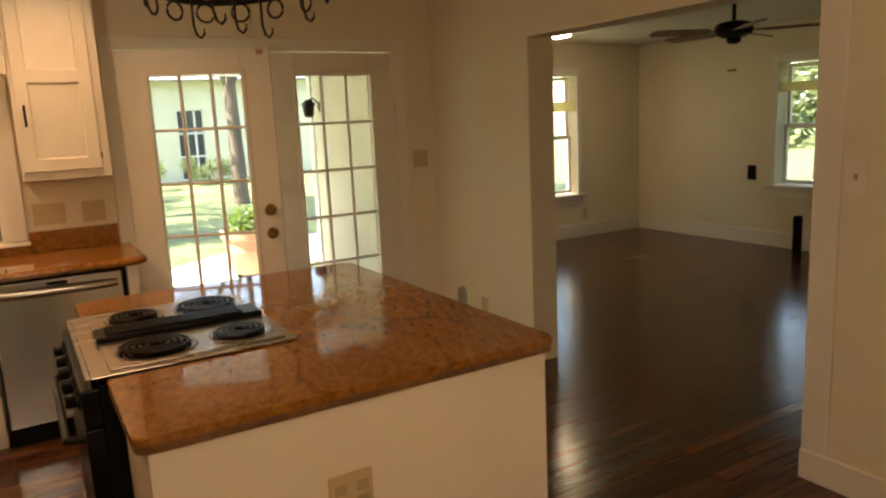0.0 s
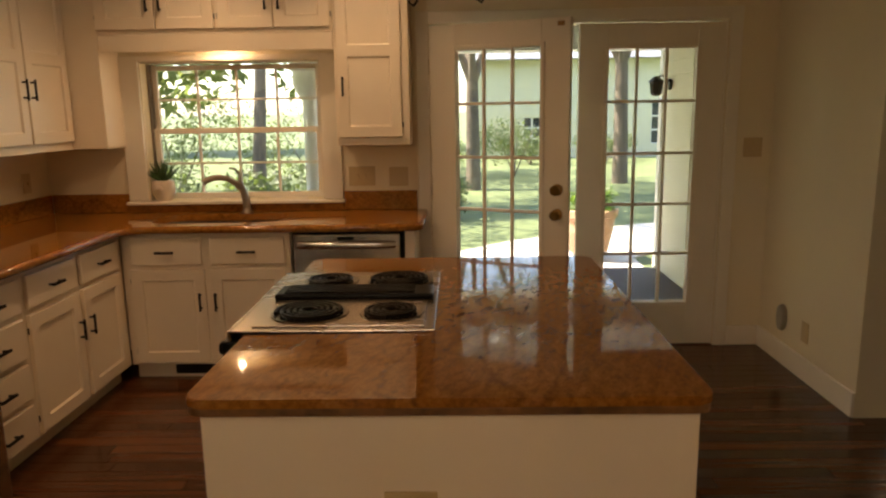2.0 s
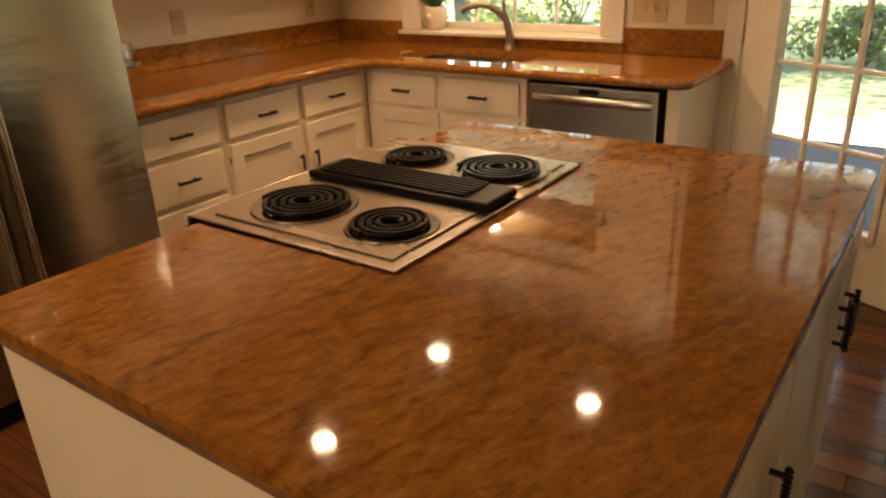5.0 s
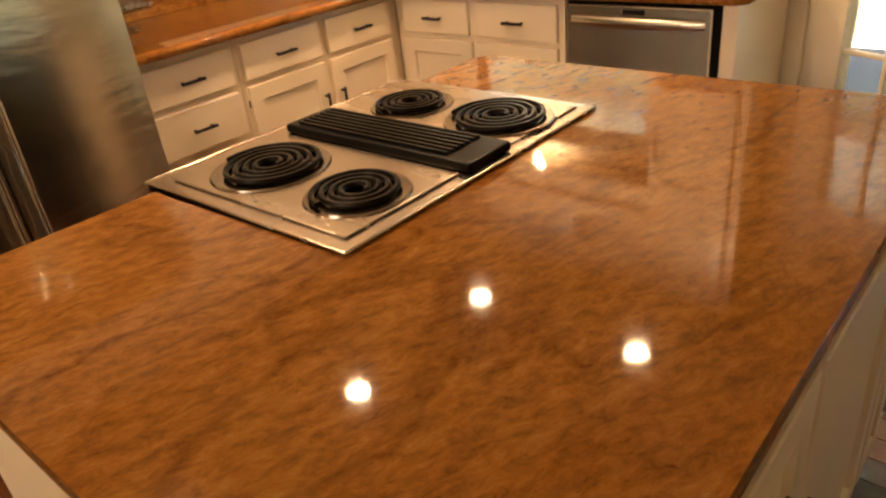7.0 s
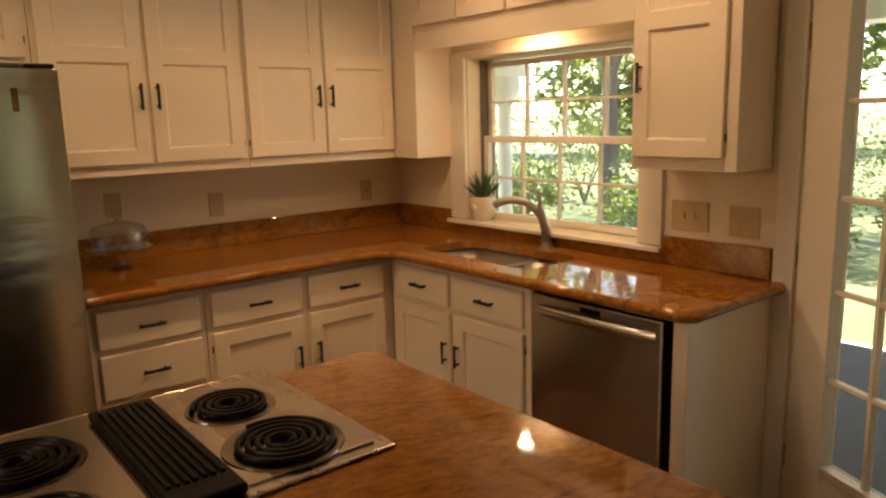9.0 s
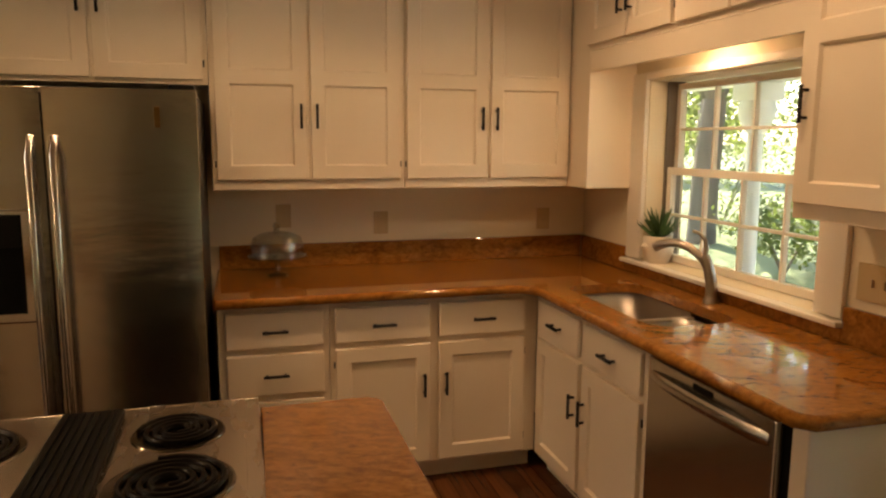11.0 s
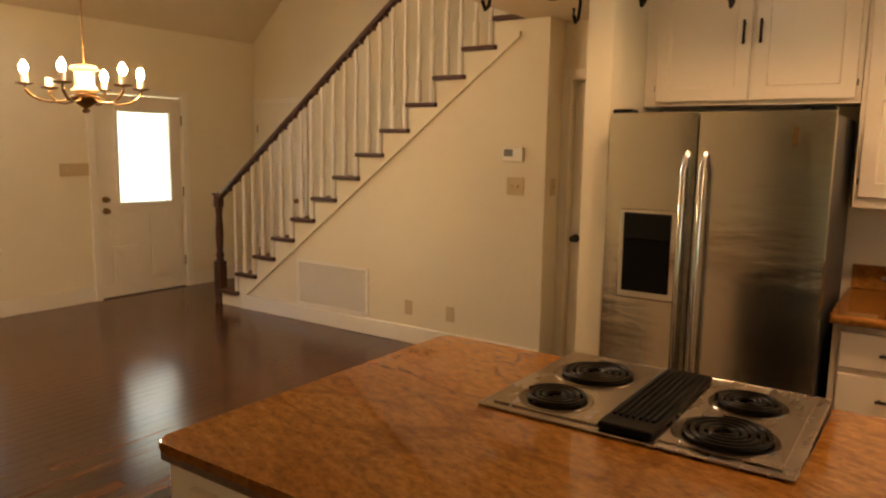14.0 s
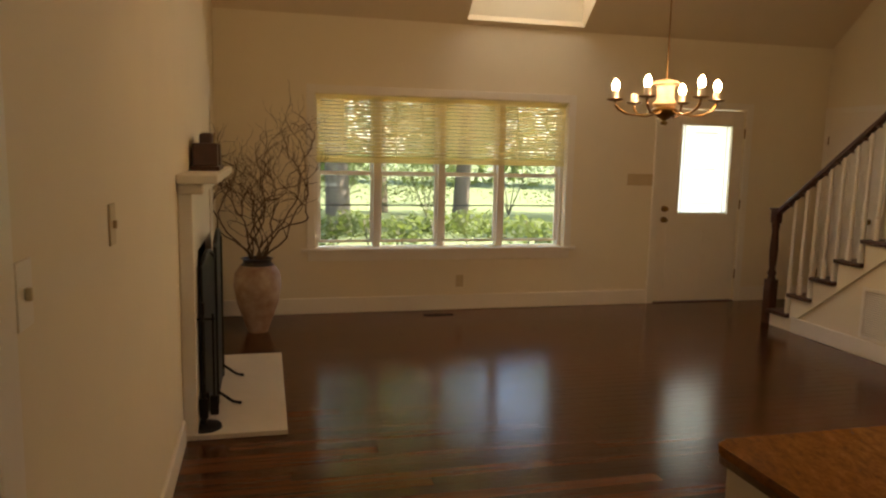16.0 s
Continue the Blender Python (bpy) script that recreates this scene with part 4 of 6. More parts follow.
# ---- refrigerator ----
FX, FY0, FY1, FT = 0.235, 2.877, 3.785, 1.732
fr = thing("refrigerator", (-0.2, 3.31, 0), "stainless side-by-side refrigerator with a black ice dispenser", "refrigerator")
put = placed(fr)
bm = bm_new()
box(bm, -0.60, FX - 0.075, FY0 + 0.006, FY1 - 0.006, 0.02, FT - 0.01, 0.006)
put("body", bm, mat("dark_grey_enamel", (0.035, 0.033, 0.032), 0.4, var=0.05))
SEAM = 3.272
for y0, y1 in ((FY0, SEAM - 0.004), (SEAM + 0.004, FY1)):
    bm = bm_new()
    seg = 10
    prof = []
    for k in range(seg + 1):
        s = k / seg
        prof.append((FX - 0.010 + 0.010 * math.sin(math.pi * s) ** 0.6, y0 + (y1 - y0) * s))
    prism(bm, prof + [(FX - 0.07, y1), (FX - 0.07, y0)], 0.09, FT, 0.004)
    door = put("door", bm, FRIDGE, smooth=True)
    yh = SEAM + (-0.038 if y1 < SEAM else 0.038)
    bm = bm_new()
    tube(bm, [(FX - 0.005, yh, 0.40), (FX + 0.045, yh, 0.47), (FX + 0.052, yh, 0.9), (FX + 0.045, yh, 1.49), (FX - 0.005, yh, 1.56)], 0.013, 10)
    put("handle", bm, CHROME, door, "polished bar handle", True)
    if y1 < SEAM:
        bm = bm_new()
        box(bm, FX - 0.012, FX + 0.009, 2.948, 3.218, 0.90, 1.308, 0.008)
        dp = put("dispenser_frame", bm, CHROME, door)
        bm = bm_new()
        box(bm, FX - 0.004, FX + 0.0115, 2.972, 3.188, 0.935, 1.292, 0.004)
        put("dispenser_recess", bm, mat("matt_black", (0.002, 0.002, 0.002), 0.5, var=0.1, spec=0.1), door, "black water and ice dispenser")
        bm = bm_new()
        box(bm, FX + 0.0115, FX + 0.016, 2.976, 3.184, 1.175, 1.288, 0.003)
        put("control_strip", bm, mat("dark_controls", (0.006, 0.006, 0.006), 0.5, var=0.3, scale=80, spec=0.15), door)
    else:
        bm = bm_new()
        box(bm, FX - 0.006, FX + 0.002, 3.64, 3.66, 1.595, 1.67, 0.001)
        put("badge", bm, BRASS, door)
bm = bm_new()
box(bm, FX - 0.055, FX - 0.02, FY0 + 0.03, FY1 - 0.03, 0.015, 0.085, 0.003)
put("kick_grille", bm, BLACK)
for y in (FY0 + 0.05, FY1 - 0.05):
    bm = bm_new()
    box(bm, FX - 0.11, FX - 0.02, y - 0.045, y + 0.045, FT, FT + 0.018, 0.005)
    put("hinge_cover", bm, BLACK)

# ---- lamps of the kitchen ----
for x, y in CANS:
    can = thing("recessed_light", (x, y, CEIL), "round recessed ceiling downlight, lit", "light", "kitchen downlights")
    bm = bm_new()
    lathe(bm, ((0.045, -0.008), (0.078, -0.006), (0.08, -0.0005)), 28)
    part("trim_ring", bm, WHITE, can, smooth=True)
    bm = bm_new()
    lathe(bm, ((0.044, -0.011), (0.044, -0.0085)), 28)
    part("lens", bm, CANG, can, "glowing lens")
    lamp = new("downlight_lamp", bpy.data.lights.new("downlight_lamp", "AREA"))
    lamp.data.shape, lamp.data.size, lamp.data.spread = "DISK", 0.085, radians(140)
    lamp.data.energy, lamp.data.color = CAN_W, LAMP
    lamp.matrix_world = pose(x, y, CEIL - 0.013)
sl = thing("sink_light", (0.55, 5.66, 1.953), "small round light under the window valance, lit", "light")
bm = bm_new()
lathe(bm, ((0.05, 0.0), (0.05, -0.02), (0.035, -0.024)), 20)
part("housing", bm, WHITE, sl, smooth=True)
bm = bm_new()
lathe(bm, ((0.034, -0.0245), (0.034, -0.027)), 20)
part("lens", bm, CANG, sl)
lamp = new("sink_lamp", bpy.data.lights.new("sink_lamp", "POINT"))
lamp.data.energy, lamp.data.color, lamp.data.shadow_soft_size = SINK_W, LAMP, 0.02
lamp.location = (0.55, 5.66, 1.89)

# ---- stairs ----
RISE, RUN, Y0S, Z0S = 0.1945, 0.2555, -1.60, 0.15
stair = thing("staircase", (-1.8, 0.1, 0), "wooden staircase with dark treads and white risers", "stairs")
put = placed(stair)
for k in range(13):
    y, z = Y0S + RUN * k, Z0S + RISE * k
    bm = bm_new()
    box(bm, XW + 0.004, XS + 0.035, y - 0.025, y + RUN, z - 0.033, z, 0.008)
    put("tread", bm, DARKWOOD, label="dark stained tread")
    bm = bm_new()
    box(bm, XW + 0.004, XS - 0.002, y, y + 0.016, max(0.0, z - RISE), z - 0.034)
    put("riser", bm, WHITE)
# closed side of the stairs below the treads
bm = bm_new()
pts = [(Y0S + 0.004, 0.0)]
for k in range(13):
    y, z = Y0S + RUN * k, Z0S + RISE * k
    pts += [(y + 0.004, z - 0.034), (y + RUN + 0.004, z - 0.034)]
pts += [(1.88, pts[-1][1]), (1.88, 0.0)]
lo = [bm.verts.new((XS - 0.1, a, min(b, CEIL - 0.001))) for a, b in pts]
hi = [bm.verts.new((XS, a, min(b, CEIL - 0.001))) for a, b in pts]
bm.faces.new(lo)
bm.faces.new(hi)
for i in range(len(pts)):
    j = (i + 1) % len(pts)
    bm.faces.new((lo[i], lo[j], hi[j], hi[i]))
bmesh.ops.triangulate(bm, faces=[f for f in bm.faces if len(f.verts) > 4])
solid("wall_stair_side", bm, WALL, "cream painted wall closing the side of the stairs")
# sloping trim below the treads
bm = bm_new()
sl_ = RISE / RUN
a0, a1 = -1.22, 1.66
vs = []
for a, dz in ((a0, 0.0), (a1, 0.0), (a1, 0.035), (a0, 0.035)):
    vs.append((a, 0.14 + (a - a0) * sl_ + dz))
lo = [bm.verts.new((XS + 0.001, a, b)) for a, b in vs]
hi = [bm.verts.new((XS + 0.022, a, b)) for a, b in vs]
bm.faces.new(lo)
bm.faces.new(hi)
for i in range(4):
    bm.faces.new((lo[i], lo[(i + 1) % 4], hi[(i + 1) % 4], hi[i]))
solid("trim", bm, WALL, "cream painted sloping strip below the stair treads")

rail = thing("stair_railing", (XS, -0.5, 0.15), "dark wooden handrail with white turned balusters and a newel post", "railing")
put = placed(rail)
XR = XS - 0.035
zr = lambda y: 1.055 + (y + 1.60) * sl_
prof = ((0.020, 0.0), (0.020, 0.17), (0.011, 0.18), (0.018, 0.20), (0.011, 0.225), (0.015, 0.26), (0.018, 0.34), (0.012, 0.46), (0.017, 0.475), (0.012, 0.49), (0.0125, 0.62), (0.012, 1.0))
for k in range(13):
    for f in (0.06, 0.185):
        y, z = Y0S + RUN * k + f, Z0S + RISE * k
        top_ = zr(y) - 0.02
        if k == 0 and f < 0.1:
            continue
        bm = bm_new()
        n = len(prof)
        lathe(bm, [(r * 1.2, (h if h < 0.65 else top_ - z)) for r, h in prof], 10, (XR, y, z))
        put("baluster", bm, WHITE, smooth=True)
bm = bm_new()
ya, yb = -1.62, 1.9
for d in (0,):
    lo = [bm.verts.new((XR + dx, ya, zr(ya) + dz)) for dx, dz in ((-0.028, 0.0), (0.028, 0.0), (0.032, 0.02), (0.026, 0.045), (0.0, 0.055), (-0.026, 0.045), (-0.032, 0.02))]
    hi = [bm.verts.new((v.co.x, yb, v.co.z + (yb - ya) * sl_)) for v in lo]
    bm.faces.new(lo)
    bm.faces.new(hi)
    for i in range(len(lo)):
        bm.faces.new((lo[i], lo[(i + 1) % len(lo)], hi[(i + 1) % len(lo)], hi[i]))
put("handrail", bm, DARKWOOD, label="dark stained handrail")
for k in range(26):
    y = -1.52 + k * 0.1278
    bm = bm_new()
    lathe(bm, ((0.024, -0.018), (0.026, -0.004), (0.02, 0.006)), 8, (XR, y + 0.03, zr(y + 0.03) - 0.004))
    put("rail_fillet", bm, DARKWOOD, smooth=True)
bm = bm_new()
box(bm, XR - 0.045, XR + 0.045, -1.705, -1.615, 0.0, 0.42, 0.006)
box(bm, XR - 0.036, XR + 0.036, -1.696, -1.624, 0.95, 1.07, 0.004)
lathe(bm, ((0.040, 0.42), (0.032, 0.45), (0.042, 0.48), (0.028, 0.52), (0.036, 0.60), (0.040, 0.70), (0.030, 0.88), (0.038, 0.92), (0.034, 0.955)), 14, (XR, -1.66, 0))
box(bm, XR - 0.05, XR + 0.05, -1.71, -1.61, 1.07, 1.092, 0.008)
put("newel_post", bm, DARKWOOD, label="dark turned newel post", smooth=True)

# ---- doors of the living room ----
door = thing("door_3", (-1.005, YF - 0.04, 0), "white front door with a tall frosted glass light, closed", "door", kind="structure")
put = placed(door)
dx0, dx1, gx0, gx1, gz0, gz1 = -1.485, -0.525, -1.385, -0.77, 0.955, 1.875
gx0, gx1 = -1.35, -0.755
bm = bm_new()
y0, y1 = YF - 0.06, YF - 0.015
box(bm, dx0, gx0, y0, y1, 0.012, 2.032, 0.003)
box(bm, gx1, dx1, y0, y1, 0.012, 2.032, 0.003)
box(bm, gx0, gx1, y0, y1, 0.012, gz0, 0.003)
box(bm, gx0, gx1, y0, y1, gz1, 2.032, 0.003)
put("door_leaf", bm, DOORM)
bm = bm_new()
for a in ((gx0 - 0.03, gx0 + 0.006, gz0 - 0.03, gz1 + 0.03), (gx1 - 0.006, gx1 + 0.03, gz0 - 0.03, gz1 + 0.03), (gx0 + 0.006, gx1 - 0.006, gz0 - 0.03, gz0 + 0.006), (gx0 + 0.006, gx1 - 0.006, gz1 - 0.006, gz1 + 0.03)):
    box(bm, a[0], a[1], y1, y1 + 0.014, a[2], a[3], 0.005)
put("glazing_bead", bm, DOORM)
for a, b in ((-1.36, -1.08), (-0.93, -0.65)):
    for c, d in ((0.62, 0.84), (0.14, 0.52)):
        bm = bm_new()
        box(bm, a, b, y1, y1 + 0.006, c, d, 0.005)
        box(bm, a + 0.035, b - 0.035, y1 + 0.006, y1 + 0.010, c + 0.035, d - 0.035, 0.003)
        put("panel", bm, DOORM)
bm = bm_new()
box(bm, gx0, gx1, YF - 0.04, YF - 0.034, gz0, gz1)
FROST = bpy.data.materials.new("frosted_glass")
FROST.use_nodes = True
_n, _l = FROST.node_tree.nodes, FROST.node_tree.links
_n.remove(_n["Principled BSDF"])
_a, _b, _m = _n.new("ShaderNodeBsdfTranslucent"), _n.new("ShaderNodeBsdfTransparent"), _n.new("ShaderNodeMixShader")
_a.inputs[0].default_value = (0.95, 0.96, 0.95, 1)
_m.inputs[0].default_value = 0.85
_l.new(_b.outputs[0], _m.inputs[1])
_l.new(_a.outputs[0], _m.inputs[2])
_l.new(_m.outputs[0], _n["Material Output"].inputs[0])
put("pane", bm, FROST, label="frosted leaded glass")
bm = bm_new()
for x in (gx0 + 0.05, gx1 - 0.05):
    box(bm, x - 0.003, x + 0.003, YF - 0.033, YF - 0.030, gz0, gz1)
for z in (gz0 + 0.10, (gz0 + gz1) / 2, gz1 - 0.08):
    box(bm, gx0 + 0.16, gx1 - 0.16, YF - 0.033, YF - 0.030, z - 0.003, z + 0.003)
put("leading", bm, bpy.data.materials["dark_screen_bar"])
for z in (0.885, 1.0):
    bm = bm_new()
    lathe(bm, ((0.032, y1), (0.032, y1 + 0.008), (0.013, y1 + 0.012), (0.013, y1 + 0.03), (0.028, y1 + 0.042), (0.02, y1 + 0.065)), 16, (-0.60, 0, z), "y")
    put("door_knob" if z < 0.95 else "deadbolt", bm, BRASS, smooth=True)
for z in (0.3, 1.05, 1.8):
    bm = bm_new()
    lathe(bm, ((0.008, z - 0.05), (0.008, z + 0.05)), 8, (dx0 - 0.002, YF + 0.008, 0))
    put("hinge", bm, BRASS, smooth=True)
bm = bm_new()
box(bm, -1.49, -0.52, YF - 0.2, YF + 0.015, -0.012, 0.008, 0.002)
solid("threshold", bm, DARKWOOD, "dark wooden threshold under the front door")


def plain_door(name, face, x, y, w, h, label, knob_u, knob_mat):
    d = thing(name, facing(face, x, y) @ Vector((w / 2, 0, 0)), label, "door", kind="structure")
    back = d.matrix_basis.inverted() @ facing(face, x, y)
    bm = bm_new()
    box(bm, 0, w, -0.035, 0.0, 0.008, h, 0.003)
    part("door_leaf", bm, DOORM, d, turn=back)
    for u0, u1 in ((0.1, w / 2 - 0.05), (w / 2 + 0.05, w - 0.1)):
        for a, b in ((0.2, 0.78), (0.98, 1.52), (1.64, 1.86)):
            bm = bm_new()
            box(bm, u0, u1, 0, 0.005, a, b, 0.004)
            part("panel", bm, DOORM, d, turn=back)
    bm = bm_new()
    lathe(bm, ((0.03, 0.0), (0.03, 0.008), (0.012, 0.012), (0.012, 0.035), (0.027, 0.045), (0.022, 0.068)), 16, (knob_u, 0, 0.93), "y")
    part("door_knob", bm, knob_mat, d, "", True, back)
    for z in (0.3, 1.75):
        bm = bm_new()
        u = 0.0 if knob_u > w / 2 else w
        lathe(bm, ((0.007, z - 0.045), (0.007, z + 0.045)), 8, (u, 0.004, 0))
        part("hinge", bm, BRASS, d, "", True, back)
    return d


plain_door("door_4", "+x", XW + 0.026, -2.56, 0.72, 2.03, "white closet door beside the stairs, closed", 0.64, BRASS)
trim(XW, XW + 0.022, -2.64, -2.565, 0, 2.10)
trim(XW, XW + 0.022, -1.835, -1.76, 0, 2.10)
trim(XW, XW + 0.022, -2.565, -1.835, 2.035, 2.10)
plain_door("door_5", "+x", -1.43, 1.955, 0.72, 2.035, "white hall door with a black knob, closed", 0.045, IRON)
trim(-1.38, -1.362, 1.882, 1.95, 0, 2.12)
trim(-1.38, -1.362, 1.95, 2.68, 2.052, 2.12)
solid("wall_hall_return", wall_mesh("y", 1.76, 1.88, -1.38, XS - 0.1, 0, CEIL), WALL, "cream painted return at the end of the stair wall")

# ---- plates, grille, thermostat ----
def plate(x, y, z, face, w=0.075, h=0.118, label="almond plastic outlet plate on the wall", slots=True, material=None, category="wall plate"):
    ob = thing("wall_plate", (x, y, z), label, category)
    M = ob.matrix_basis.inverted() @ facing(face, x, y) if face in ("+x", "-y", "-x") else ob.matrix_basis.inverted() @ Matrix(((1, 0, 0, x), (0, 1, 0, y), (0, 0, 1, 0), (0, 0, 0, 1)))
    bm = bm_new()
    box(bm, -w / 2, w / 2, 0.0005, 0.007, z - h / 2, z + h / 2, 0.002)
    part("plate", bm, material or PLATE, ob, turn=M)
    n = max(1, round(w / 0.075))
    for i in range(n):
        u = (i - (n - 1) / 2) * 0.046
        bm = bm_new()
        if slots:
            for dz in (-0.02, 0.02):
                box(bm, u - 0.015, u + 0.015, 0.007, 0.0095, z + dz - 0.014, z + dz + 0.014, 0.002)
            part("socket", bm, PLATE, ob, turn=M)
        else:
            box(bm, u - 0.005, u + 0.005, 0.007, 0.018, z - 0.012, z + 0.012, 0.002)
            part("toggle", bm, PLATE, ob, turn=M)
    return ob


SW = "almond plastic switch plate on the wall"
plate(XK, 4.136, 1.175, "+x")
plate(XK, 4.634, 1.13, "+x")
plate(XK, 5.55, 1.13, "+x", slots=False, label=SW)
plate(1.345, YN, 1.125, "-y", 0.165, 0.12, SW, False)
plate(1.575, YN, 1.12, "-y", 0.12, 0.12)
plate(3.765, YN, 1.27, "-y", 0.115, 0.12, SW, False)
plate(XE, 5.19, 0.27, "-x")
plate(XE, 2.68, 1.27, "-x", 0.085, 0.125, "white plastic switch plate on the wall", False, WHITE)
plate(XE, 1.89, 1.315, "-x", slots=False, label=SW)
plate(XS, 1.65, 1.30, "+x", 0.135, 0.125, SW, False)
plate(XS, 0.71, 0.29, "+x")
plate(XS, 1.11, 0.29, "+x")
plate(-1.26, 1.88, 1.30, "+y", label=SW, slots=False)
plate(1.6, YF, 0.285, "+y")
plate(-0.305, YF, 1.30, "+y", 0.30, 0.12, SW, False)
plate(7.32, R2Y, 0.29, "-y")
ob = thing("air_freshener", (XE - 0.02, 5.46, 0.28), "small grey plug-in device on the wall outlet", "plug-in")
bm = bm_new()
lathe(bm, ((0.03, 0.035), (0.05, 0.03), (0.055, 0.01), (0.05, 0.0)), 20, (0, 0, 0), "x")
bm.transform(Matrix.Diagonal((-1, 0.8, 1.5, 1)) @ Matrix.Translation((-0.02, 0, 0)))
part("housing", bm, mat("grey_plastic", (0.30, 0.27, 0.23), 0.45), ob, smooth=True)
ob = thing("thermostat", (XS, 1.63, 1.53), "white thermostat with a grey display on the stair wall", "thermostat")
put = placed(ob)
bm = bm_new()
box(bm, XS, XS + 0.028, 1.55, 1.71, 1.475, 1.575, 0.006)
body = put("housing", bm, WHITE)
bm = bm_new()
box(bm, XS + 0.028, XS + 0.030, 1.565, 1.635, 1.51, 1.56, 0.001)
put("display", bm, mat("grey_display", (0.12, 0.12, 0.10), 0.3))
gr = thing("return_air_grille", (XS, -0.13, 0.35), "white slatted return air grille in the stair wall", "vent")
put = placed(gr)
bm = bm_new()
for a in ((-0.55, -0.52, 0.15, 0.56), (0.26, 0.29, 0.15, 0.56), (-0.52, 0.26, 0.15, 0.18), (-0.52, 0.26, 0.53, 0.56)):
    box(bm, XS + 0.001, XS + 0.012, a[0], a[1], a[2], a[3], 0.002)
put("frame", bm, WHITE)
for k in range(20):
    bm = bm_new()
    z = 0.19 + k * 0.0172
    box(bm, -0.006, 0.006, -0.52, 0.26, -0.0015, 0.0015)
    bm.transform(Matrix.Translation((XS + 0.007, 0, z)) @ Matrix.Rotation(radians(40), 4, "Y"))
    put("slat", bm, WHITE)
# grey sheet whose colour stands in for the shade behind the slats
bm = bm_new()
box(bm, XS + 0.0005, XS + 0.002, -0.52, 0.26, 0.18, 0.53)
put("backing", bm, mat("grille_shadow_grey", (0.30, 0.27, 0.22), 0.8))
for x, y in ((1.86, -2.42), (6.76, 6.6)):
    fv = thing("floor_vent", (x, y, 0.0), "small slotted metal floor vent", "vent")
    bm = bm_new()
    box(bm, -0.14, 0.14, -0.045, 0.045, 0.0, 0.004, 0.001)
    part("frame", bm, IRON if y < 0 else NICKEL, fv)
    for k in range(9):
        bm = bm_new()
        box(bm, -0.118 + k * 0.0285, -0.106 + k * 0.0285, -0.03, 0.03, 0.004, 0.006)
        part("slat", bm, IRON if y < 0 else NICKEL, fv)

# ---- fireplace ----
HS, HN = -1.26, 0.27
bm = bm_new()
box(bm, 3.345, XE - 0.001, HS, HN, 0.001, 0.03, 0.004)
solid("hearth", bm, mat("pale_hearth_stone", (0.66, 0.58, 0.46), 0.45, var=0.06, scale=7, bump=0.06), "pale smooth stone hearth slab on the floor", "hearth", "")
fp = thing("fireplace", (XE, -0.5, 0.03), "white painted fireplace surround with a mantel shelf and dark firebox", "fireplace")
put = placed(fp)
for y0, y1 in ((0.02, 0.26), (-1.25, -1.01)):
    bm = bm_new()
    box(bm, XE - 0.07, XE - 0.002, y0, y1, 0.032, 1.30, 0.005)
    put("pilaster", bm, WHITE)
bm = bm_new()
box(bm, XE - 0.06, XE - 0.002, -1.01, 0.02, 0.96, 1.30, 0.004)
put("frieze", bm, WHITE)
bm = bm_new()
box(bm, XE - 0.20, XE - 0.002, -1.33, 0.34, 1.355, 1.40, 0.008)
put("mantel_shelf", bm, WHITE)
bm = bm_new()
box(bm, XE - 0.13, XE - 0.002, -1.29, 0.30, 1.30, 1.354, 0.012)
put("moulding", bm, WHITE)
# thin flat black panel across the opening, with no hollow behind
bm = bm_new()
box(bm, XE - 0.03, XE - 0.003, -1.01, 0.02, 0.032, 0.96)
put("firebox", bm, mat("firebox_black", (0.01, 0.009, 0.008), 0.8, var=0.3), label="flat black panel in place of the firebox")
sc = thing("fireplace_screen", (3.66, -0.45, 0.03), "black iron folding fire screen with curved feet on the hearth", "fire screen")
put = placed(sc)
MESHM = mat("black_screen_mesh", (0.02, 0.017, 0.015), 0.55, 0.3, var=0.3, scale=60)
for y0, y1, xa, xb in ((0.12, -0.18, 3.79, 3.735), (-0.18, -0.72, 3.735, 3.735), (-0.72, -1.02, 3.735, 3.79)):
    top0 = 0.97 if y0 < -0.1 and y1 > -0.8 else 0.90
    bm = bm_new()
    n = 8
    arch = [(xa + (xb - xa) * k / n, y0 + (y1 - y0) * k / n, top0 + 0.07 * math.sin(math.pi * k / n)) for k in range(n + 1)]
    tube(bm, [(xa, y0, 0.04)] + arch + [(xb, y1, 0.04)], 0.011, 8)
    tube(bm, [(xa, y0, 0.08), (xb, y1, 0.08)], 0.009, 6)
    f = put("frame", bm, IRON, smooth=True)
    bm = bm_new()
    lo = [(x, y, 0.06) for x, y, z in arch]
    for i in range(n):
        for dx in (0.0, 0.003):
            bm.faces.new([bm.verts.new((p[0] + dx, p[1], p[2])) for p in (lo[i], lo[i + 1], arch[i + 1], arch[i])])
    put("mesh_panel", bm, MESHM, f)
for y in (-0.18, -0.72):
    bm = bm_new()
    tube(bm, [(3.74, y, 0.12), (3.70, y, 0.09), (3.65, y, 0.05), (3.60, y, 0.038)], 0.009, 8)
    put("foot", bm, IRON, smooth=True)
tl = thing("fireplace_tools", (3.78, 0.16, 0.03), "black iron fireplace tool set on a stand", "fire tools")
put = placed(tl)
bm = bm_new()
lathe(bm, ((0.09, 0.03), (0.085, 0.045), (0.02, 0.055)), 18, (3.78, 0.16, 0))
put("base", bm, IRON, smooth=True)
bm = bm_new()
tube(bm, [(3.78, 0.16, 0.05), (3.78, 0.16, 0.72)], 0.009, 8)
put("pole", bm, IRON, smooth=True)
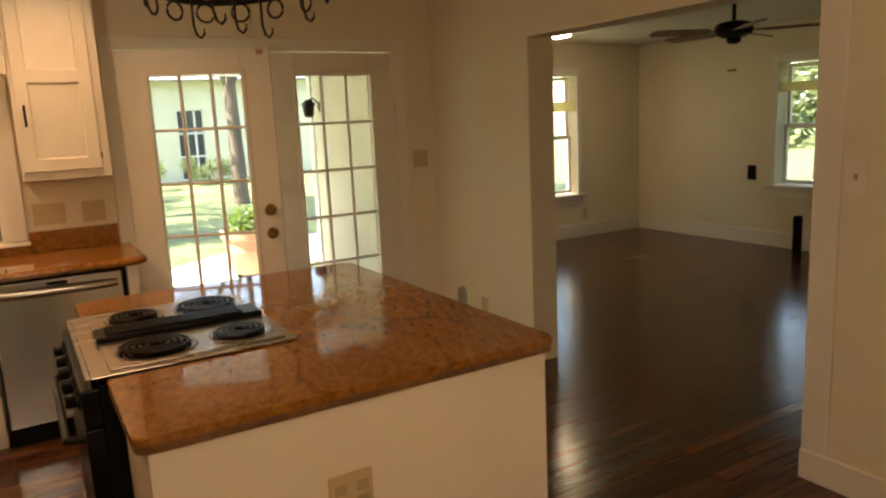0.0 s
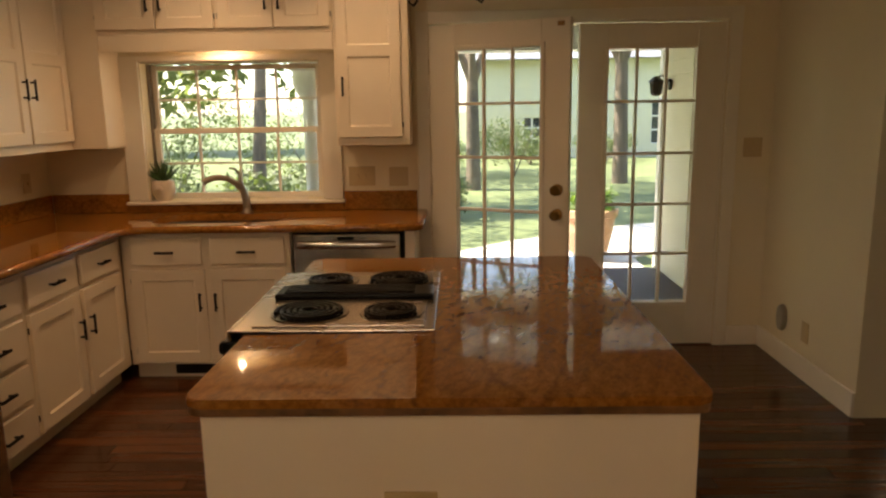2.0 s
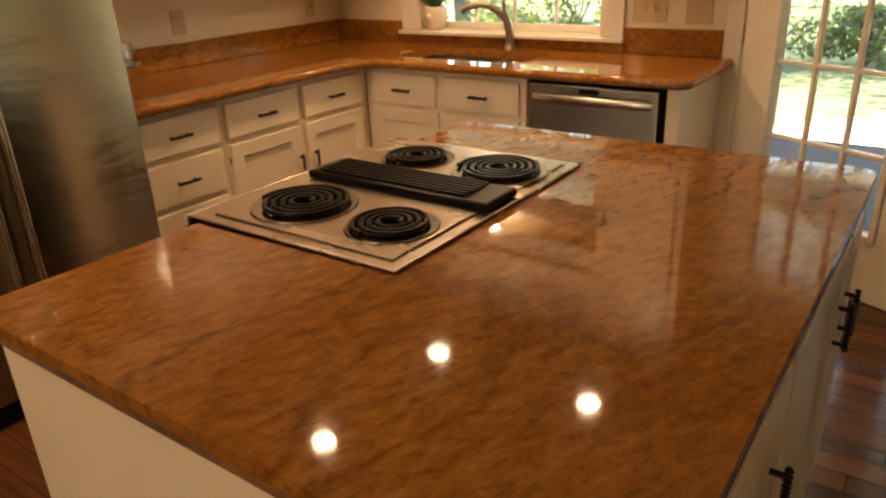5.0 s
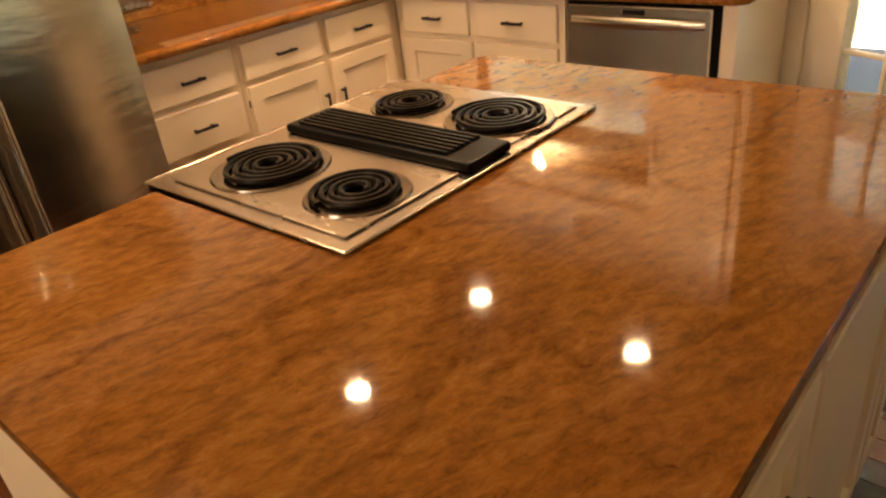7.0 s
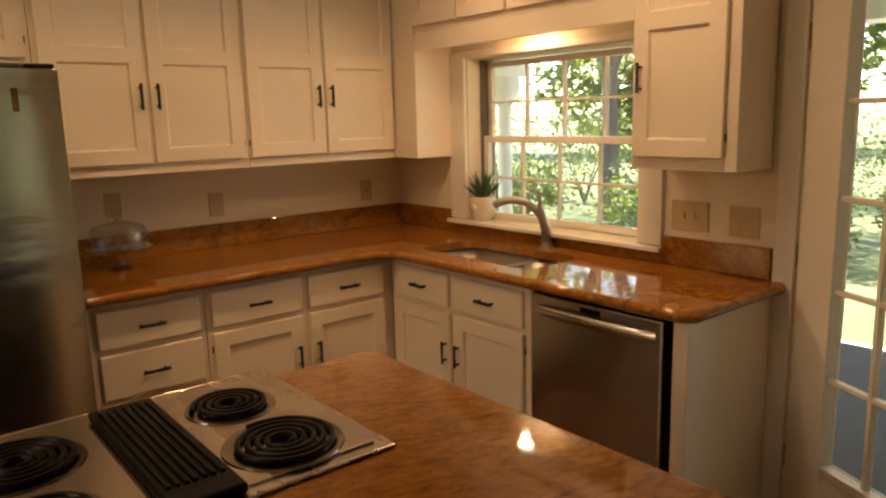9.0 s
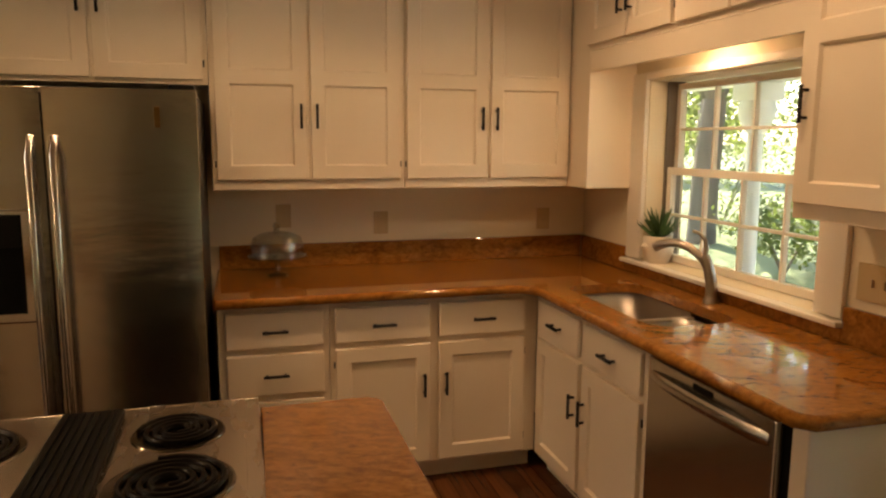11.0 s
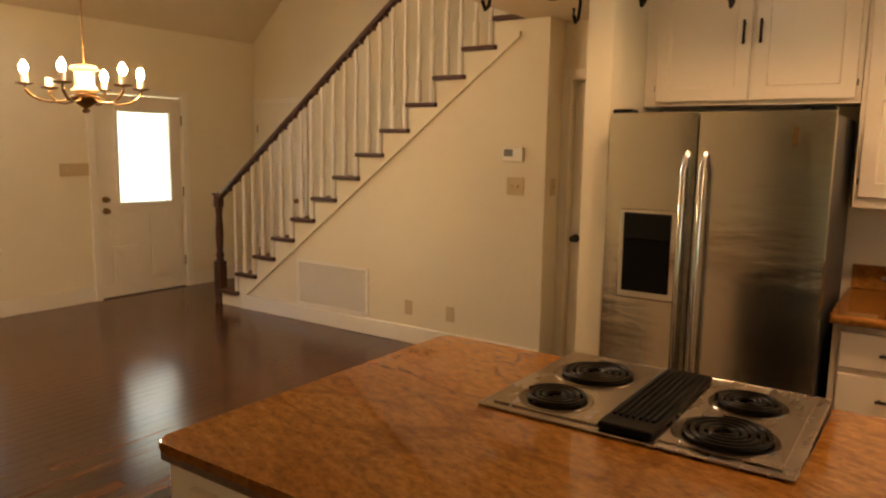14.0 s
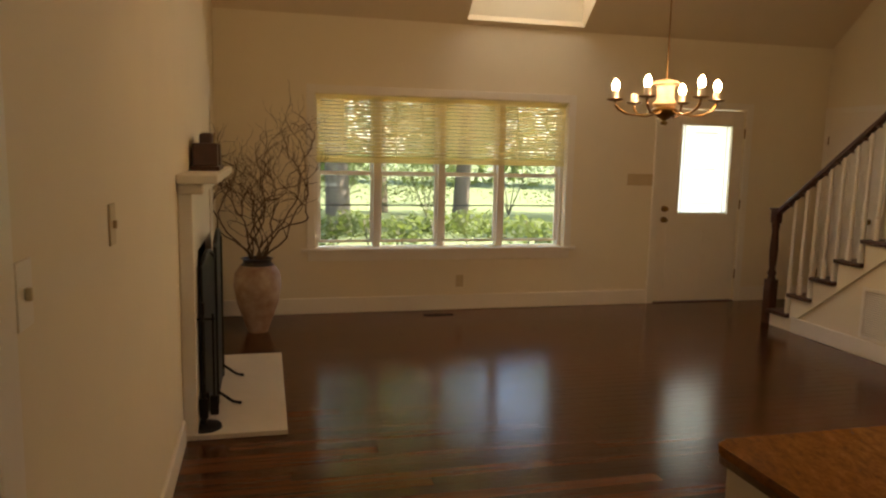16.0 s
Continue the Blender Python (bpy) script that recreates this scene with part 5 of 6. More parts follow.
for dx, dy in ((0.05, 0), (-0.05, 0), (0, 0.05), (0, -0.05)):
    bm = bm_new()
    tube(bm, [(3.78 + dx, 0.16 + dy, 0.12), (3.78 + dx, 0.16 + dy, 0.66)], 0.006, 6)
    box(bm, 3.78 + dx - 0.022, 3.78 + dx + 0.022, 0.16 + dy - 0.014, 0.16 + dy + 0.014, 0.10, 0.21, 0.006)
    put("tool", bm, IRON)
bm = bm_new()
tube(bm, [(3.72, 0.16, 0.63), (3.84, 0.16, 0.63)], 0.006, 6)
tube(bm, [(3.78, 0.10, 0.63), (3.78, 0.22, 0.63)], 0.006, 6)
put("hanger", bm, IRON)
ck = thing("mantel_clock", (XE - 0.09, -0.55, 1.40), "dark wooden mantel clock on the shelf", "clock")
put = placed(ck)
bm = bm_new()
box(bm, XE - 0.17, XE - 0.01, -0.78, -0.32, 1.40, 1.425, 0.004)
box(bm, XE - 0.13, XE - 0.05, -0.66, -0.44, 1.425, 1.62, 0.02)
box(bm, XE - 0.16, XE - 0.02, -0.76, -0.66, 1.425, 1.56, 0.01)
box(bm, XE - 0.16, XE - 0.02, -0.44, -0.34, 1.425, 1.56, 0.01)
put("case", bm, DARKWOOD)
bm = bm_new()
lathe(bm, ((0.08, XE - 0.131), (0.08, XE - 0.136), (0.07, XE - 0.138)), 24, (0, -0.55, 1.55), "x")
put("face", bm, BRASS, smooth=True)

# ---- floor vase with branches ----
vs_ = thing("floor_vase", (3.52, -2.05, 0), "tall mottled terracotta floor vase with a dark neck", "vase")
bm = bm_new()
lathe(bm, ((0.08, 0.0), (0.085, 0.015), (0.11, 0.08), (0.17, 0.25), (0.195, 0.40), (0.185, 0.50), (0.14, 0.57)), 28)
part("body", bm, mat("mottled_terracotta", (0.55, 0.42, 0.30), 0.6, var=0.2, scale=14, bump=0.25, bscale=25, color2=(0.26, 0.13, 0.07)), vs_, smooth=True)
bm = bm_new()
lathe(bm, ((0.135, 0.571), (0.115, 0.59), (0.115, 0.61), (0.135, 0.625), (0.12, 0.626), (0.10, 0.59)), 28)
part("neck", bm, mat("dark_glaze", (0.05, 0.035, 0.028), 0.35), vs_, "dark glazed neck", True)
bu = thing("dried_branches", (3.52, -2.05, 0.60), "bare curly dried branches standing in a vase", "branches")
rnd = random.Random(5)
BARK = mat("dry_bark", (0.15, 0.09, 0.05), 0.8, var=0.2, scale=40, bump=0.3)


def twig(bm, p, d, length, r, depth):
    pts, n = [Vector(p)], 11
    d = Vector(d).normalized()
    for k in range(n):
        d = (d + Vector((rnd.uniform(-0.62, 0.62), rnd.uniform(-0.62, 0.62), rnd.uniform(-0.30, 0.42)))).normalized()
        q = pts[-1] + d * length / n
        q.x = min(q.x, 0.33)
        q.y = max(q.y, -0.5)
        pts.append(q)
    tube(bm, pts, r, 5, r * 0.35)
    if depth:
        for _ in range(4):
            k = rnd.randint(3, n)
            twig(bm, pts[k], d + Vector((rnd.uniform(-1, 1), rnd.uniform(-1, 1), rnd.uniform(0, 0.8))), length * 0.5, r * 0.5, depth - 1)


for k in range(13):
    a = k / 13 * 6.283
    bm = bm_new()
    twig(bm, (0.05 * math.cos(a), 0.05 * math.sin(a), 0.02), (0.30 * math.cos(a), 0.30 * math.sin(a), 1), rnd.uniform(0.75, 1.15), 0.009, 2)
    part("branch", bm, BARK, bu, smooth=True)

# ---- chandelier ----
CX, CY, CZ, CS = 1.36, 0.55, 1.79, 0.62
ch = thing("chandelier", (CX, CY, CZ), "bronze chandelier with six candle lamps and a turned wooden centre, lit", "chandelier")
bm = bm_new()
lathe(bm, ((0.012, -0.13), (0.022, -0.11), (0.01, -0.09), (0.03, -0.07), (0.065, -0.03), (0.07, 0.0), (0.055, 0.02)), 20)
part("bowl", bm, BRASS, ch, smooth=True)
bm = bm_new()
lathe(bm, ((0.045, 0.021), (0.068, 0.05), (0.05, 0.08), (0.045, 0.10), (0.047, 0.20), (0.07, 0.22), (0.06, 0.245), (0.02, 0.26)), 20)
part("centre_column", bm, mat("whitewashed_wood", (0.60, 0.42, 0.27), 0.5, var=0.15, scale=14), ch, "whitewashed turned wooden column", True)
bm = bm_new()
tube(bm, [(0, 0, 0.255), (0, 0, (4.85 - CZ - 0.02) / CS)], 0.004, 6)
part("chain", bm, BRASS, ch)
bm = bm_new()
lathe(bm, ((0.02, (4.80 - CZ) / CS), (0.06, (4.83 - CZ) / CS), (0.065, (4.849 - CZ) / CS)), 18)
part("canopy", bm, BRASS, ch, smooth=True)
for k in range(6):
    a = radians(39.7 + 60 * k)
    c, s = math.cos(a), math.sin(a)
    bm = bm_new()
    tube(bm, [(c * r, s * r, z) for r, z in ((0.05, 0.0), (0.09, -0.035), (0.15, -0.05), (0.20, -0.04), (0.24, -0.005), (0.26, 0.03), (0.265, 0.07))], 0.008, 8)
    arm = part("arm", bm, BRASS, ch, smooth=True)
    bm = bm_new()
    lathe(bm, ((0.015, 0.068), (0.04, 0.078), (0.045, 0.088), (0.02, 0.09)), 16, (c * 0.265, s * 0.265, 0))
    part("bobeche", bm, BRASS, arm, smooth=True)
    bm = bm_new()
    lathe(bm, ((0.018, 0.09), (0.018, 0.16), (0.01, 0.165)), 12, (c * 0.265, s * 0.265, 0))
    part("candle_sleeve", bm, WHITE, arm, smooth=True)
    if k == 4:
        continue
    bm = bm_new()
    lathe(bm, ((0.009, 0.166), (0.017, 0.185), (0.019, 0.205), (0.013, 0.235), (0.003, 0.26)), 14, (c * 0.265, s * 0.265, 0))
    part("bulb", bm, BULB, arm, "glowing candle bulb", True)
    lamp = new("candle_lamp", bpy.data.lights.new("candle_lamp", "POINT"))
    lamp.data.energy, lamp.data.color, lamp.data.shadow_soft_size = CHAND_W, LAMP, 0.03
    lamp.location = (CX + c * 0.265, CY + s * 0.265, CZ + 0.30 * CS)

ch.scale = (1.0, 1.0, CS)
# ---- ceiling fan of the next room ----
fan = thing("ceiling_fan", (5.95, 4.82, R2TOP), "black ceiling fan with brown wooden blades and a lamp bowl", "ceiling fan")
bm = bm_new()
lathe(bm, ((0.06, 0.0), (0.055, -0.03), (0.015, -0.05), (0.015, -0.20)), 18)
part("downrod", bm, IRON, fan, smooth=True)
bm = bm_new()
lathe(bm, ((0.03, -0.19), (0.12, -0.21), (0.14, -0.25), (0.13, -0.29), (0.07, -0.315)), 24)
part("motor", bm, IRON, fan, smooth=True)
bm = bm_new()
lathe(bm, ((0.05, -0.316), (0.055, -0.34), (0.03, -0.36)), 18)
part("switch_housing", bm, IRON, fan, smooth=True)
BLADE = mat("brown_fan_blade", (0.30, 0.18, 0.11), 0.4, var=0.1, scale=12, stretch=(1, 6, 1))
for k in range(5):
    bm = bm_new()
    prism(bm, rounded(0.20, 0.66, -0.065, 0.065, 0.05, 4), -0.004, 0.004)
    bm.transform(Matrix.Translation((0, 0, -0.27)) @ Matrix.Rotation(radians(15 + 72 * k), 4, "Z") @ Matrix.Rotation(radians(11), 4, "X"))
    b = part("blade", bm, BLADE, fan)
    bm = bm_new()
    box(bm, 0.10, 0.24, -0.02, 0.02, -0.006, 0.0)
    bm.transform(Matrix.Translation((0, 0, -0.265)) @ Matrix.Rotation(radians(15 + 72 * k), 4, "Z"))
    part("blade_arm", bm, IRON, b)
sp = thing("wall_speaker_plate", (R2X, 6.31, 0.80), "small black plate on the wall", "wall plate")
bm = bm_new()
box(bm, -0.015, 0.0, -0.05, 0.05, -0.08, 0.08, 0.003)
part("plate", bm, BLACK, sp)
sp = thing("black_post", (8.05, 5.60, 0.0), "narrow black upright device on the floor", "device")
bm = bm_new()
box(bm, -0.04, 0.04, -0.03, 0.03, 0.0, 0.40, 0.006)
part("body", bm, BLACK, sp)
dt = thing("wall_detector", (R2X, 6.6, 1.93), "small brown detector high on the wall", "detector")
bm = bm_new()
box(bm, -0.03, 0.0, -0.05, 0.05, -0.012, 0.012, 0.004)
part("housing", bm, BRASS, dt)
tl = thing("ceiling_light", (6.05, 7.1, R2TOP), "flat white ceiling light with a bright lens, lit", "light")
bm = bm_new()
box(bm, -0.22, 0.22, -0.10, 0.10, -0.05, 0.0, 0.015)
part("lens", bm, glow("soft_lamp_glow", (1.0, 0.82, 0.55), 5.0), tl)

# ---- hanging pot rack over the island ----
PX, PY, PZ = 1.88, 3.55, 2.02
pr = thing("pot_rack", (PX, PY, PZ), "black iron hanging pot rack with scrolls and hooks over the island", "pot rack")
bm = bm_new()
n = 40
tube(bm, [(0.26 * math.cos(6.2832 * k / n), 0.42 * math.sin(6.2832 * k / n), 0.0) for k in range(n + 1)], 0.012, 8)
bm.transform(Matrix.Diagonal((1, 1, 1.6, 1)))
part("hoop", bm, IRON, pr, smooth=True)
for x in (-0.12, 0.0, 0.12):
    bm = bm_new()
    y = 0.42 * math.sqrt(1 - (x / 0.26) ** 2)
    box(bm, x - 0.01, x + 0.01, -y, y, -0.004, 0.004)
    part("bar", bm, IRON, pr)
for k in range(14):
    a = 6.2832 * (k + 0.5) / 14
    x, y = 0.27 * math.cos(a), 0.43 * math.sin(a)
    bm = bm_new()
    tube(bm, [(x + 0.032 * math.cos(b) * -math.sin(a), y + 0.032 * math.cos(b) * math.cos(a), -0.045 + 0.032 * math.sin(b)) for b in [6.2832 * q / 14 for q in range(15)]], 0.0045, 6)
    part("scroll", bm, IRON, pr, smooth=True)
for x, y in ((-0.12, -0.15), (0.0, 0.05), (-0.1, 0.2), (0.12, -0.25), (0.12, 0.15)):
    bm = bm_new()
    tube(bm, [(x, y, 0.01), (x, y, -0.12), (x + 0.008, y, -0.15), (x + 0.022, y, -0.16), (x + 0.034, y, -0.145), (x + 0.034, y, -0.13)], 0.0045, 6)
    part("hook", bm, IRON, pr, smooth=True)
for x, y in ((-0.2, -0.25), (0.2, -0.25), (-0.2, 0.25), (0.2, 0.25)):
    bm = bm_new()
    tube(bm, [(x, y, 0.0), (x, y, CEIL - PZ)], 0.004, 6)
    part("chain", bm, IRON, pr)

# ---- things on the counters ----
cake = thing("cake_stand", (-0.42, 4.09, 0.915), "clear glass cake stand with a domed glass lid", "cake stand")
bm = bm_new()
lathe(bm, ((0.055, 0.0), (0.05, 0.008), (0.014, 0.02), (0.012, 0.06), (0.03, 0.078), (0.135, 0.085), (0.138, 0.095), (0.02, 0.09)), 28)
part("stand", bm, CLEAR, cake, smooth=True)
bm = bm_new()
lathe(bm, ((0.122, 0.096), (0.124, 0.15), (0.11, 0.185), (0.06, 0.205), (0.015, 0.21), (0.012, 0.22), (0.02, 0.235), (0.012, 0.25)), 28)
part("dome", bm, CLEAR, cake, "clear glass dome with a knob", True)
pot = thing("plant_pot", (0.07, 5.835, 0.984), "small pale ceramic pot on the window sill", "pot")
bm = bm_new()
lathe(bm, ((0.046, 0.0), (0.062, 0.026), (0.073, 0.065), (0.070, 0.11), (0.062, 0.13), (0.056, 0.13), (0.052, 0.11)), 22)
part("body", bm, mat("pale_glaze", (0.72, 0.62, 0.50), 0.4, var=0.12, scale=18, bump=0.1), pot, smooth=True)
bm = bm_new()
lathe(bm, ((0.018, 0.0), (0.022, 0.012), (0.010, 0.03)), 12, (0, -0.068, 0.07), "z")
part("spout", bm, bpy.data.materials["pale_glaze"], pot, smooth=True)
GREEN = mat("leaf_green", (0.055, 0.13, 0.03), 0.5, var=0.25, scale=20, island=0.3)
pl = thing("succulent", (0.07, 5.835, 1.10), "small spiky green succulent in a pot", "plant")
rnd = random.Random(3)
for k in range(60):
    a, tilt = rnd.uniform(0, 6.283), rnd.uniform(0.1, 1.15)
    L = rnd.uniform(0.10, 0.15)
    d = Vector((math.cos(a) * math.sin(tilt), math.sin(a) * math.sin(tilt), math.cos(tilt)))
    bm = bm_new()
    tube(bm, [d * 0.0 + Vector((0, 0, 0.0)), d * L * 0.5, d * L + Vector((0, 0, 0.012))], 0.0085, 5, 0.001)
    part("leaf", bm, GREEN, pl)

# ---- outside ----
GZ = -0.12
GRASS = mat("lawn", (0.15, 0.19, 0.075), 0.9, var=0.3, scale=9, bump=0.6, bscale=80, color2=(0.06, 0.085, 0.03))
CONC = mat("pale_concrete", (0.66, 0.63, 0.57), 0.85, var=0.15, scale=5, bump=0.2)
bm = bm_new()
g = [bm.verts.new((x, y, GZ - 0.02)) for x, y in ((-600, -600), (600, -600), (600, 600), (-600, 600))]
bm.faces.new(g)
solid("ground", bm, GRASS, "mown lawn with dappled sun reaching to the distance")
bm = bm_new()
prism(bm, [(-3.2, 6.0), (3.87, 6.0), (3.87, 8.15), (3.9, 9.2), (5.2, 10.4), (8.0, 11.4), (12.0, 12.0), (12.0, 13.3), (7.5, 12.7), (4.4, 11.5), (2.6, 10.3), (1.6, 9.3), (1.2, 8.6), (-3.2, 8.5)], GZ - 0.1, GZ)
solid("pavement", bm, CONC, "pale concrete patio and curving garden path")
bm = bm_new()
prism(bm, [(-3.0, -2.86), (4.0, -2.86), (4.0, -5.2), (-3.0, -5.2)], GZ - 0.1, GZ)
solid("porch_floor", bm, CONC, "pale concrete porch floor before the front window")

SIDING = mat("pale_yellow_siding", (0.72, 0.69, 0.53), 0.7, var=0.06, scale=3)
# lap boards on the outer wall of the next room
sd = thing("siding", (XE - 0.02, 7.0, GZ), "pale yellow lap siding on the outer wall beside the patio", "siding", kind="structure")
put = placed(sd)
for k in range(22):
    bm = bm_new()
    z = GZ + k * 0.12
    vs = [(XE - 0.002, z), (XE - 0.022, z), (XE - 0.008, z + 0.125), (XE - 0.002, z + 0.125)]
    lo = [bm.verts.new((a, 6.001, b)) for a, b in vs]
    hi = [bm.verts.new((a, 8.14, b)) for a, b in vs]
    bm.faces.new(lo)
    bm.faces.new(hi)
    for i in range(4):
        bm.faces.new((lo[i], lo[(i + 1) % 4], hi[(i + 1) % 4], hi[i]))
    put("board", bm, SIDING)
bm = bm_new()
box(bm, XE - 0.03, XE + 0.1, 8.141, 8.24, GZ, 2.6, 0.004)
put("corner_board", bm, mat("white_outdoor_paint", (0.75, 0.75, 0.72), 0.5, var=0.04))
OUTW = bpy.data.materials["white_outdoor_paint"]
ln = thing("porch_lantern", (XE - 0.03, 7.9, 1.72), "black metal wall lantern on the siding", "lantern")
put = placed(ln)
bm = bm_new()
lathe(bm, ((0.05, XE - 0.024), (0.05, XE - 0.04), (0.02, XE - 0.045)), 14, (0, 7.9, 1.72), "x")
put("back_plate", bm, IRON, smooth=True)
bm = bm_new()
tube(bm, [(XE - 0.04, 7.9, 1.74), (XE - 0.10, 7.9, 1.80), (XE - 0.15, 7.9, 1.78)], 0.009, 8)
put("arm", bm, IRON, smooth=True)
bm = bm_new()
lathe(bm, ((0.03, 1.62), (0.05, 1.64), (0.06, 1.73), (0.075, 1.745), (0.02, 1.79)), 8, (XE - 0.15, 7.9, 0))
put("lantern_body", bm, IRON)


def column(name, x, y, h, material, label, r=0.07):
    c = thing(name, (x, y, GZ), label, "column", "porch columns")
    bm = bm_new()
    box(bm, -r * 1.7, r * 1.7, -r * 1.7, r * 1.7, 0, 0.14, 0.01)
    part("base", bm, material, c)
    bm = bm_new()
    lathe(bm, ((r * 1.2, 0.141), (r * 1.05, 0.2), (r, 0.3), (r * 0.9, h - 0.45), (r, h - 0.40)), 20)
    part("shaft", bm, material, c, smooth=True)
    bm = bm_new()
    lathe(bm, ((r, h - 0.399), (r * 1.4, h - 0.36), (r * 2.0, h - 0.27), (r * 2.1, h - 0.2), (r * 1.9, h - 0.14)), 20)
    box(bm, -r * 2, r * 2, -r * 2, r * 2, h - 0.14, h, 0.008)
    part("capital", bm, material, c, smooth=True)
    return c


for x in (-1.98, 0.6):
    column("porch_column", x, 8.0, 2.15, OUTW, "white round porch column with a wide capital")
bm = bm_new()
box(bm, -3.2, 3.84, 7.86, 8.14, GZ + 2.152, GZ + 2.40)
solid("porch_beam", bm, OUTW, "white painted porch beam")
bm = bm_new()
box(bm, -3.4, 3.84, 6.01, 8.4, GZ + 2.402, GZ + 2.5)
solid("porch_roof", bm, OUTW, "plain white porch roof")
rnd = random.Random(11)


def leaves(centres, n, size, squash=0.8):
    """Many small loose leaf sprays scattered through clumps given as (x, y, z, radius)."""
    verts, faces = [], []
    tot = sum(c[3] ** 2 for c in centres)
    for cx, cy, cz, R in centres:
        for _ in range(int(n * R * R / tot)):
            d = Vector((rnd.gauss(0, 1), rnd.gauss(0, 1), rnd.gauss(0, 1))).normalized() * R * rnd.uniform(0.45, 1.08)
            p = Vector((cx, cy, cz)) + Vector((d.x, d.y, d.z * squash))
            u = Vector((rnd.gauss(0, 1), rnd.gauss(0, 1), rnd.gauss(0, 0.7))).normalized()
            w = u.orthogonal().normalized()
            s = size * rnd.uniform(0.5, 1.3)
            b = len(verts)
            verts += [p - u * s, p + w * s * 0.42, p + u * s, p - w * s * 0.42]
            faces.append((b, b + 1, b + 2, b + 3))
    me = bpy.data.meshes.new("crown")
    me.from_pydata([tuple(v) for v in verts], [], faces)
    return me


def leaf_mat(name, color):
    m = mat(name, color, 0.55, var=0.25, scale=3, island=0.45)
    n, l = m.node_tree.nodes, m.node_tree.links
    tr, mx = n.new("ShaderNodeBsdfTranslucent"), n.new("ShaderNodeMixShader")
    tr.inputs[0].default_value = (color[0] * 2.2, color[1] * 2.0, color[2] * 1.2, 1)
    mx.inputs[0].default_value = 0.45
    l.new(n["Principled BSDF"].outputs[0], mx.inputs[1])
    l.new(tr.outputs[0], mx.inputs[2])
    l.new(mx.outputs[0], n["Material Output"].inputs[0])
    return m


LEAF = leaf_mat("tree_leaves", (0.115, 0.155, 0.06))
LEAF2 = leaf_mat("hedge_leaves", (0.085, 0.125, 0.045))
TRUNK = mat("tree_bark", (0.21, 0.17, 0.13), 0.9, var=0.3, scale=8, bump=0.6, bscale=20, stretch=(3, 3, 0.6))


def tree(x, y, h, r, trunk_r, fork, n, size, label, low=0.35):
    t_ = thing("tree", (x, y, GZ - 0.02), label, "tree", "garden trees")
    bm = bm_new()
    lean = rnd.uniform(-0.25, 0.25)
    k = h * fork
    tube(bm, [(0, 0, -0.05), (lean * 0.2, 0, k * 0.4), (lean * 0.6, 0.05, k)], trunk_r, 10, trunk_r * 0.75)
    for i in range(4):
        a = i * 1.57 + rnd.uniform(-0.4, 0.4)
        e = Vector((math.cos(a) * r * 0.6 + lean, math.sin(a) * r * 0.6, h * 0.82))
        m_ = Vector((lean * 0.6, 0.05, k * 0.96))
        tube(bm, [m_, m_.lerp(e, 0.4) + Vector((0, 0, 0.25)), e], trunk_r * 0.5, 7, trunk_r * 0.12)
    part("trunk", bm, TRUNK, t_, smooth=True)
    cl = []
    for i in range(15):
        a, q = rnd.uniform(0, 6.283), rnd.uniform(0.15, 1.0)
        cl.append((lean + math.cos(a) * r * q, math.sin(a) * r * q, h * rnd.uniform(low, 1.0), r * rnd.uniform(0.25, 0.45)))
    me = leaves(cl, n, size)
    me.materials.append(LEAF)
    o = new("crown", me)
    o.parent = t_
    return t_


TL = "leafy garden tree with a grey trunk"
for x, y, h, r, tr_, fk, lo in ((2.3, 16.5, 8.0, 3.0, 0.17, 0.28, 0.5), (0.2, 14.0, 8.0, 2.6, 0.13, 0.24, 0.58), (-1.3, 13.0, 8.0, 2.6, 0.12, 0.3, 0.55), (-4.2, 12.5, 7.5, 2.8, 0.16, 0.3, 0.5), (-7.5, 11.5, 8.0, 3.4, 0.25, 0.3, 0.15),
                               (-6.0, 16.5, 8.0, 3.2, 0.22, 0.3, 0.4), (-11.0, 14.0, 8.5, 4.0, 0.3, 0.3, 0.1), (5.6, 17.5, 7.5, 3.0, 0.18, 0.35, 0.5), (-1.6, 20.5, 8.5, 3.0, 0.2, 0.3, 0.6), (12.5, 8.0, 7.5, 3.2, 0.25, 0.3, 0.15), (8.5, 13.5, 6.5, 2.6, 0.2, 0.3, 0.2)):
    tree(x, y, h, r, tr_, fk, 8500, 0.06, TL, lo)
for x, y, h, r, tr_, lo in ((2.0, -10.5, 8.0, 3.2, 0.28, 0.16), (-0.8, -11.5, 8.0, 3.4, 0.2, 0.12), (5.0, -12.0, 8.0, 3.6, 0.25, 0.12), (-4.0, -11.0, 8.0, 3.4, 0.22, 0.14), (0.75, -7.0, 7.0, 2.2, 0.10, 0.5), (0.4, -15.5, 9.0, 4.0, 0.25, 0.1), (12.0, 3.5, 7.5, 3.4, 0.25, 0.14)):
    tree(x, y, h, r, tr_, 0.3, 11000, 0.07, TL, lo)


def shrub(x, y, r, h, label, n=2200, name="shrub"):
    s = thing(name, (x, y, GZ - 0.02), label, "shrub")
    cl = [(rnd.uniform(-r, r) * 0.7, rnd.uniform(-r, r) * 0.7, h * rnd.uniform(0.3, 0.75), h * 0.34) for _ in range(7)]
    me = leaves(cl, n, 0.045)
    me.materials.append(LEAF2)
    o = new("foliage", me)
    o.parent = s
    bm = bm_new()
    for i in range(4):
        a = i * 1.6
        tube(bm, [(0, 0, 0), (math.cos(a) * r * 0.5, math.sin(a) * r * 0.5, h * 0.7)], 0.02, 6, 0.008)
    part("stems", bm, TRUNK, s)


